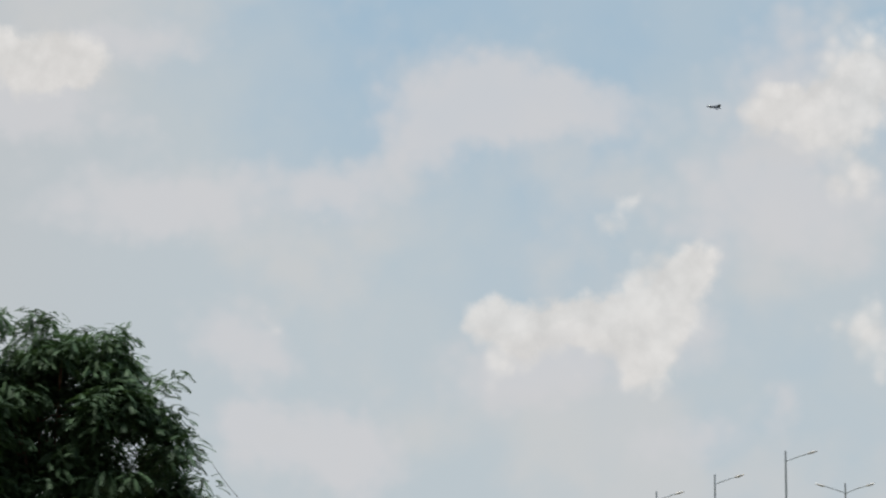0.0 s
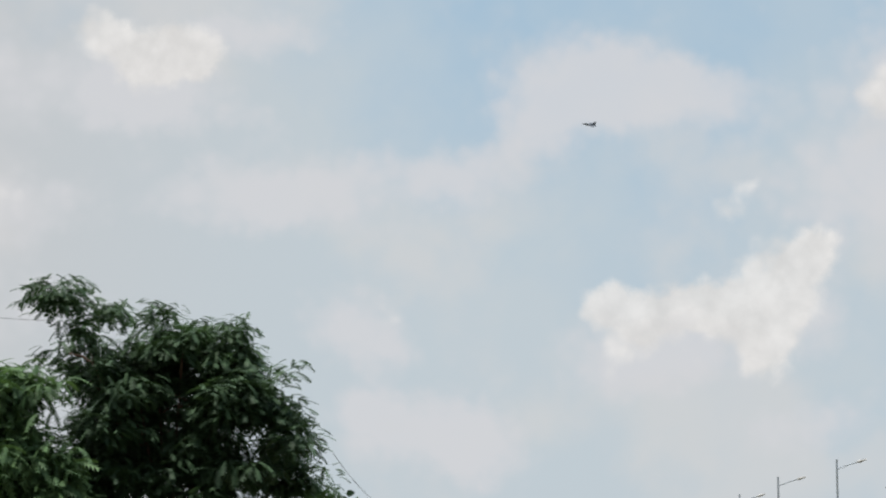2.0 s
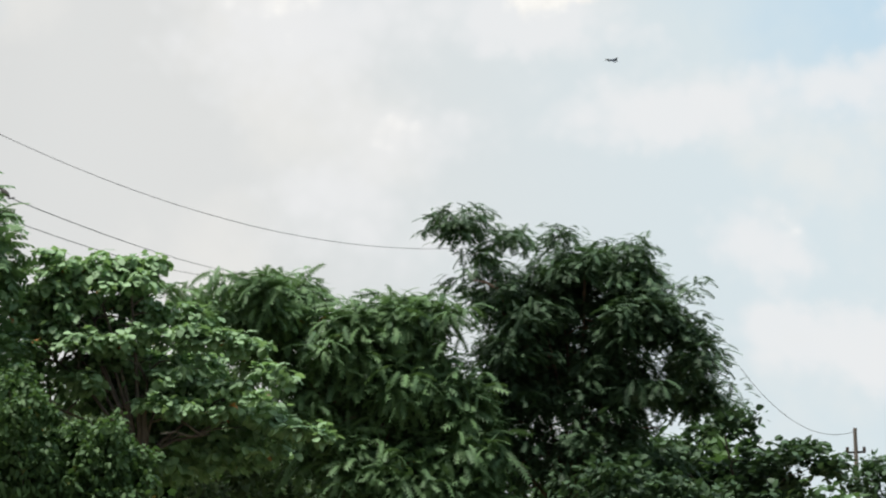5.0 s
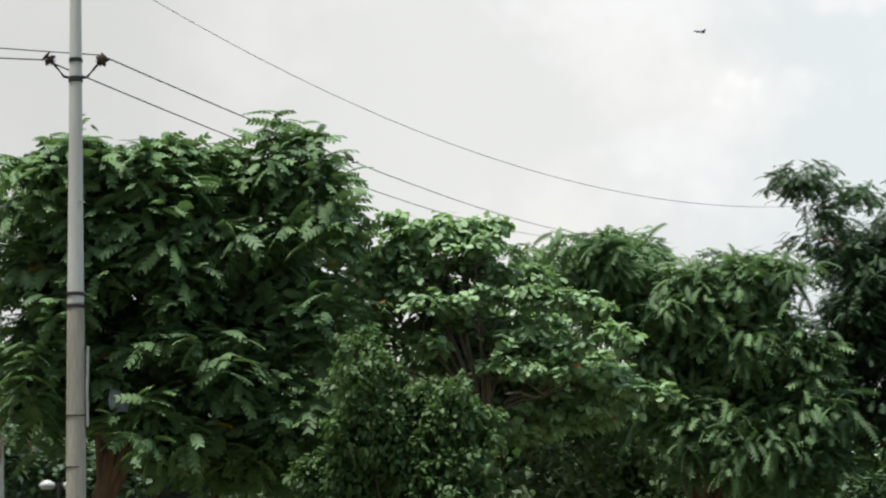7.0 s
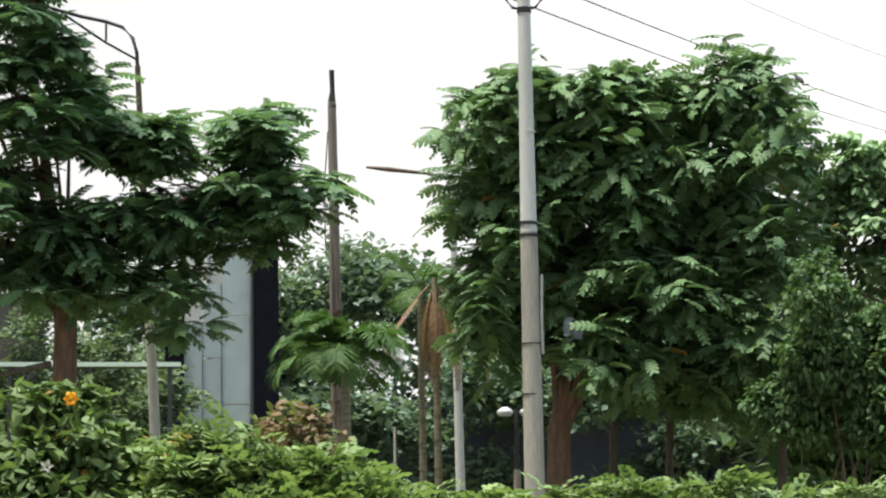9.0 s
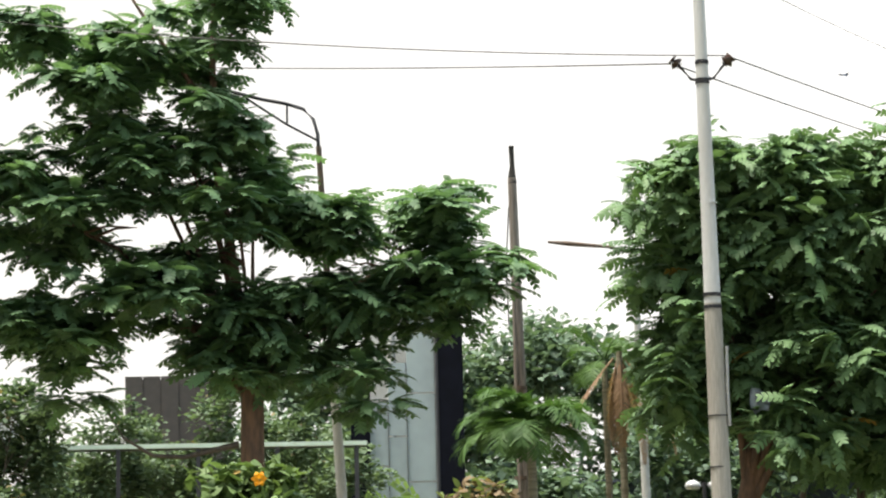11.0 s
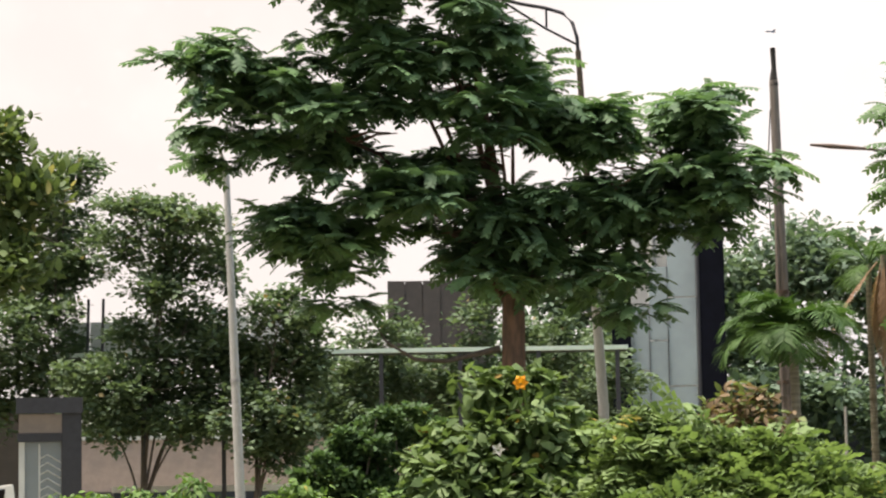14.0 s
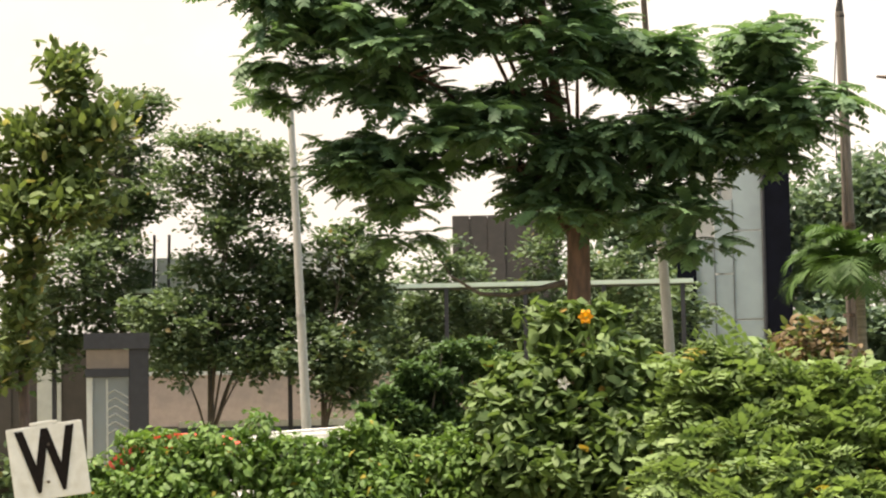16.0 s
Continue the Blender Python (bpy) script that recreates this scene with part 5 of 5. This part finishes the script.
part("stalk", bar([(0, -0.05, 0), (0.02, 0.0, -0.06), (0.05, 0.1, -0.25)], [0.02, 0.01, 0.008], 6), M_SHRUB, fl)

wf = thing("flower", pose(-0.82, 19.98, 2.08, 0), "small white flower low in the tall shrub", "flower")
bm = bmesh.new()
for k in range(5):
    a = k * math.tau / 5
    bm.faces.new([bm.verts.new((r * math.cos(a + t), -0.05 - q, r * math.sin(a + t))) for r, t, q in ((0.0, 0, 0), (0.035, -0.55, 0.02), (0.06, 0, 0.01), (0.035, 0.55, 0.02))])
part("petals", bm, M_WHITE, wf)
part("stalk", bar([(0, -0.05, 0), (0.02, 0.0, -0.06), (0.04, 0.1, -0.2)], [0.015, 0.008, 0.006], 6), M_SHRUB, wf)

# ---- the road behind the hedge, and what drives on it ----
M_VANWHITE = surface("white_car_paint", (0.78, 0.78, 0.76), (0.74, 0.74, 0.72), 0.3, 8, 0.0, stain=(0.66, 0.65, 0.62))
M_CARGLASS = glass("tinted_car_glass", (0.05, 0.06, 0.065), 0.05)
M_TYRE = surface("tyre_rubber", (0.03, 0.03, 0.03), (0.018, 0.018, 0.018), 0.9, 30, 0.2)
M_REDHOOD = surface("red_canvas", (0.55, 0.075, 0.04), (0.46, 0.06, 0.035), 0.85, 20, 0.3, stain=(0.40, 0.09, 0.06), stain_scale=3)
M_YELLOW_PAINT = surface("yellow_paint", (0.62, 0.36, 0.05), (0.52, 0.30, 0.045), 0.5, 12, 0.05)
M_TAILLAMP = surface("red_lamp_glass", (0.35, 0.01, 0.01), (0.28, 0.01, 0.01), 0.2, 10, 0.0)
tagged(part("road", block(-160.0, 25.9, -0.1, 160.0, 30.6, 0.075), M_ASPHALT), "narrow worn asphalt road behind the hedge", "road", kind="structure")


def slab(profile, y0, y1, bevel=0.03):
    """A side profile (along, up) drawn out across."""
    bm = bmesh.new()
    a, b = [bm.verts.new((x, y0, z)) for x, z in profile], [bm.verts.new((x, y1, z)) for x, z in profile]
    bm.faces.new(a)
    bm.faces.new(b[::-1])
    for k in range(len(a)):
        n = (k + 1) % len(a)
        bm.faces.new((a[n], a[k], b[k], b[n]))
    bmesh.ops.recalc_face_normals(bm, faces=bm.faces)
    if bevel:
        bmesh.ops.bevel(bm, geom=bm.edges[:], offset=bevel, segments=2, affect="EDGES")
    return bm


def wheel(parent, x, y, r, w):
    wh = part("wheel", bar([(0, -w / 2, 0), (0, -w * 0.35, 0), (0, w * 0.35, 0), (0, w / 2, 0)], [r * 0.9, r, r, r * 0.9], 20), M_TYRE, parent, at=pose(x, y, r))
    part("rim", bar([(0, -w / 2 - 0.006, 0), (0, w / 2 + 0.006, 0)], r * 0.58, 16), M_GALV, wh)


def white_car():
    ob = thing("car", pose(0, 0, 0), "white high-roofed car driving behind the hedge", "car")
    part("body", slab([(-2.85, 0.35), (-2.9, 0.7), (-2.82, 1.1), (0.55, 1.06), (1.2, 0.93), (1.28, 0.6), (1.24, 0.32)], -0.83, 0.83, 0.06), M_VANWHITE, ob)
    part("greenhouse", slab([(-2.78, 1.1), (-2.58, 1.63), (-0.1, 1.64), (0.6, 1.06)], -0.72, 0.72, 0.04), M_CARGLASS, ob, "tinted windows")
    part("roof", slab([(-2.66, 1.58), (-2.58, 1.68), (-1.3, 1.735), (-0.2, 1.70), (0.0, 1.61)], -0.70, 0.70, 0.03), M_VANWHITE, ob)
    for y in (-0.735, 0.735):
        for x0, x1 in ((-2.8, -2.6), (-1.85, -1.8), (-0.85, -0.8), (0.54, -0.1)):
            part("pillar", bar([(x0, y * 1.04, 1.08), (x1, y * 0.97, 1.62)], 0.035, 6), M_VANWHITE, ob)
        part("roof_rail", bar([(-2.4, y * 0.86, 1.70), (-1.3, y * 0.86, 1.76), (-0.3, y * 0.86, 1.72)], 0.014, 6), M_GALV, ob)
        part("mirror", block(0.28, y * 1.12 - 0.06, 1.06, 0.38, y * 1.12 + 0.06, 1.2, bevel=0.02), M_VANWHITE, ob)
        part("headlight", block(1.17, y * 0.78 - 0.14, 0.72, 1.27, y * 0.78 + 0.14, 0.86, bevel=0.02), M_GLOBE, ob)
        part("tail_light", block(-2.93, y * 0.98 - 0.06, 0.8, -2.85, y * 0.98 + 0.06, 1.15, bevel=0.01), M_TAILLAMP, ob)
        for x in (-2.15, 0.55):
            wheel(ob, x, y * 1.04, 0.29, 0.17)
    return ob


def red_rickshaw():
    ob = thing("auto_rickshaw", pose(0, 0, 0), "yellow three-wheeler with a red canvas hood passing behind the hedge", "rickshaw")
    part("hood", slab([(-1.55, 1.05), (-1.45, 1.32), (-1.1, 1.64), (-0.6, 1.74), (-0.15, 1.70), (0.12, 1.57), (-0.05, 1.54), (-0.8, 1.56), (-1.05, 1.5), (-1.35, 1.28), (-1.42, 1.05)], -0.62, 0.62, 0.02), M_REDHOOD, ob)
    part("trim", slab([(-1.05, 1.49), (-0.8, 1.545), (0.1, 1.53), (0.1, 1.49), (-0.8, 1.50), (-1.05, 1.45)], -0.63, 0.63, 0.008), M_YELLOW_PAINT, ob)
    part("body", slab([(-1.8, 0.35), (-1.8, 1.0), (-1.55, 1.08), (-1.45, 0.6), (-0.45, 0.5), (-0.35, 1.0), (0.15, 1.0), (0.4, 0.55), (0.3, 0.32)], -0.6, 0.6, 0.03), M_YELLOW_PAINT, ob)
    part("windscreen", slab([(0.13, 1.0), (0.03, 1.51), (0.05, 1.51), (0.15, 1.0)], -0.55, 0.55, 0.0), M_CARGLASS, ob)
    part("seat", block(-1.4, -0.55, 0.6, -0.95, 0.55, 0.75, bevel=0.03), M_TYRE, ob)
    for y in (-0.57, 0.57):
        part("post", bar([(-0.4, y, 0.95), (-0.4, y, 1.52)], 0.02, 6), M_IRON, ob)
        wheel(ob, -1.3, y * 0.95, 0.22, 0.11)
    wheel(ob, 0.3, 0.0, 0.22, 0.11)
    part("headlight", bar([(0.38, 0, 0.75), (0.46, 0, 0.75)], 0.08, 12), M_GLOBE, ob)
    return ob


car, rickshaw = white_car(), red_rickshaw()

# ---- the aircraft ----
jet = thing("jet_aircraft", pose(0, 0, 0), "small dark grey delta-winged jet far off in the sky", "aircraft")
part("fuselage", smooth(bar([(7.6, 0, 0.1), (6.0, 0, 0.2), (3.5, 0, 0.4), (0, 0, 0.3), (-4.5, 0, 0.2), (-6.6, 0, 0.2)], [0.05, 0.5, 0.85, 1.0, 0.9, 0.6], 12)), M_JET, jet)
part("canopy", smooth(bar([(5.2, 0, 0.75), (4.2, 0, 1.15), (3.0, 0, 1.2), (1.5, 0, 1.0)], [0.1, 0.42, 0.42, 0.15], 10)), M_GLASSDARK, jet)
for s in (-1, 1):
    for nm, pts, th in (("wing", ((2.2, 0.8), (-3.6, 4.9), (-4.9, 4.9), (-4.6, 0.8)), 0.12), ("tailplane", ((-4.6, 0.7), (-6.6, 2.7), (-7.4, 2.7), (-6.8, 0.5)), 0.08)):
        bm = bmesh.new()
        lo = [bm.verts.new((x, s * y, 0.1 - th)) for x, y in pts]
        hi = [bm.verts.new((x, s * y, 0.1 + th)) for x, y in pts]
        bm.faces.new(lo[::-1])
        bm.faces.new(hi)
        for k in range(4):
            bm.faces.new((lo[k], lo[(k + 1) % 4], hi[(k + 1) % 4], hi[k]))
        bmesh.ops.recalc_face_normals(bm, faces=bm.faces)
        part(nm, bm, M_JET, jet)
    part("intake", block(0.0, s * 0.7 - 0.35, -0.75, 3.6, s * 0.7 + 0.35, 0.1, bevel=0.12), M_JET, jet)
bm = bmesh.new()
pts = ((-2.6, 1.0), (-6.0, 3.9), (-7.3, 3.9), (-6.5, 0.7))
lo, hi = [bm.verts.new((x, -0.12, z)) for x, z in pts], [bm.verts.new((x, 0.12, z)) for x, z in pts]
bm.faces.new(lo)
bm.faces.new(hi[::-1])
for k in range(4):
    bm.faces.new((lo[k], hi[k], hi[(k + 1) % 4], lo[(k + 1) % 4]))
part("tail_fin", bm, M_JET, jet)



# ---- what moves ----
def motions():
    walk(jet, [
        (0.0, Matrix.Translation(bearing(-43.09, 13.79, 2500)) @ pose(0, 0, 0, -42.0, -4, 144.9)),
        (1.0, Matrix.Translation(bearing(-40.33, 13.40, 2560)) @ pose(0, 0, 0, -41.2, -4, 147.9)),
        (2.0, Matrix.Translation(bearing(-37.48, 13.13, 2620)) @ pose(0, 0, 0, -40.4, -4, 150.9)),
        (3.0, Matrix.Translation(bearing(-34.70, 12.95, 2680)) @ pose(0, 0, 0, -39.6, -4, 153.9)),
        (4.0, Matrix.Translation(bearing(-31.80, 12.80, 2740)) @ pose(0, 0, 0, -38.8, -4, 157.0)),
        (5.0, Matrix.Translation(bearing(-28.87, 12.73, 2800)) @ pose(0, 0, 0, -38.0, -4, 160.1)),
        (6.0, Matrix.Translation(bearing(-25.96, 12.65, 2860)) @ pose(0, 0, 0, -37.2, -4, 163.1)),
        (7.0, Matrix.Translation(bearing(-23.01, 12.57, 2920)) @ pose(0, 0, 0, -36.4, -4, 166.2)),
        (8.0, Matrix.Translation(bearing(-20.12, 12.38, 2980)) @ pose(0, 0, 0, -35.6, -4, 169.3)),
        (9.0, Matrix.Translation(bearing(-17.30, 12.17, 3040)) @ pose(0, 0, 0, -34.8, -4, 172.3)),
        (10.0, Matrix.Translation(bearing(-14.51, 11.91, 3100)) @ pose(0, 0, 0, -34.0, -4, 175.3)),
        (11.0, Matrix.Translation(bearing(-11.78, 11.61, 3160)) @ pose(0, 0, 0, -33.2, -4, 178.2)),
        (12.0, Matrix.Translation(bearing(-9.12, 11.29, 3220)) @ pose(0, 0, 0, -32.4, -4, 181.1)),
        (13.0, Matrix.Translation(bearing(-6.57, 10.97, 3280)) @ pose(0, 0, 0, -31.6, -4, 183.9)),
        (14.0, Matrix.Translation(bearing(-4.06, 10.69, 3340)) @ pose(0, 0, 0, -30.8, -4, 186.6)),
        (15.0, Matrix.Translation(bearing(-1.65, 10.43, 3400)) @ pose(0, 0, 0, -30.0, -4, 189.3)),
        (16.0, Matrix.Translation(bearing(0.66, 10.24, 3460)) @ pose(0, 0, 0, -29.2, -4, 192.0)),
    ])
    walk(car, [(t, pose(-5.9 + 4.97 * (t - 15.2), 27.5, 0.075)) for t in (0.0, 4.0, 8.0, 12.0, 14.0, 15.0, 15.5, 16.0)])
    walk(rickshaw, [(t, pose(-6.04 + 4.4 * (t - 15.8), 29.5, 0.075)) for t in (0.0, 4.0, 8.0, 12.0, 14.0, 15.0, 15.5, 16.0)])


motions()
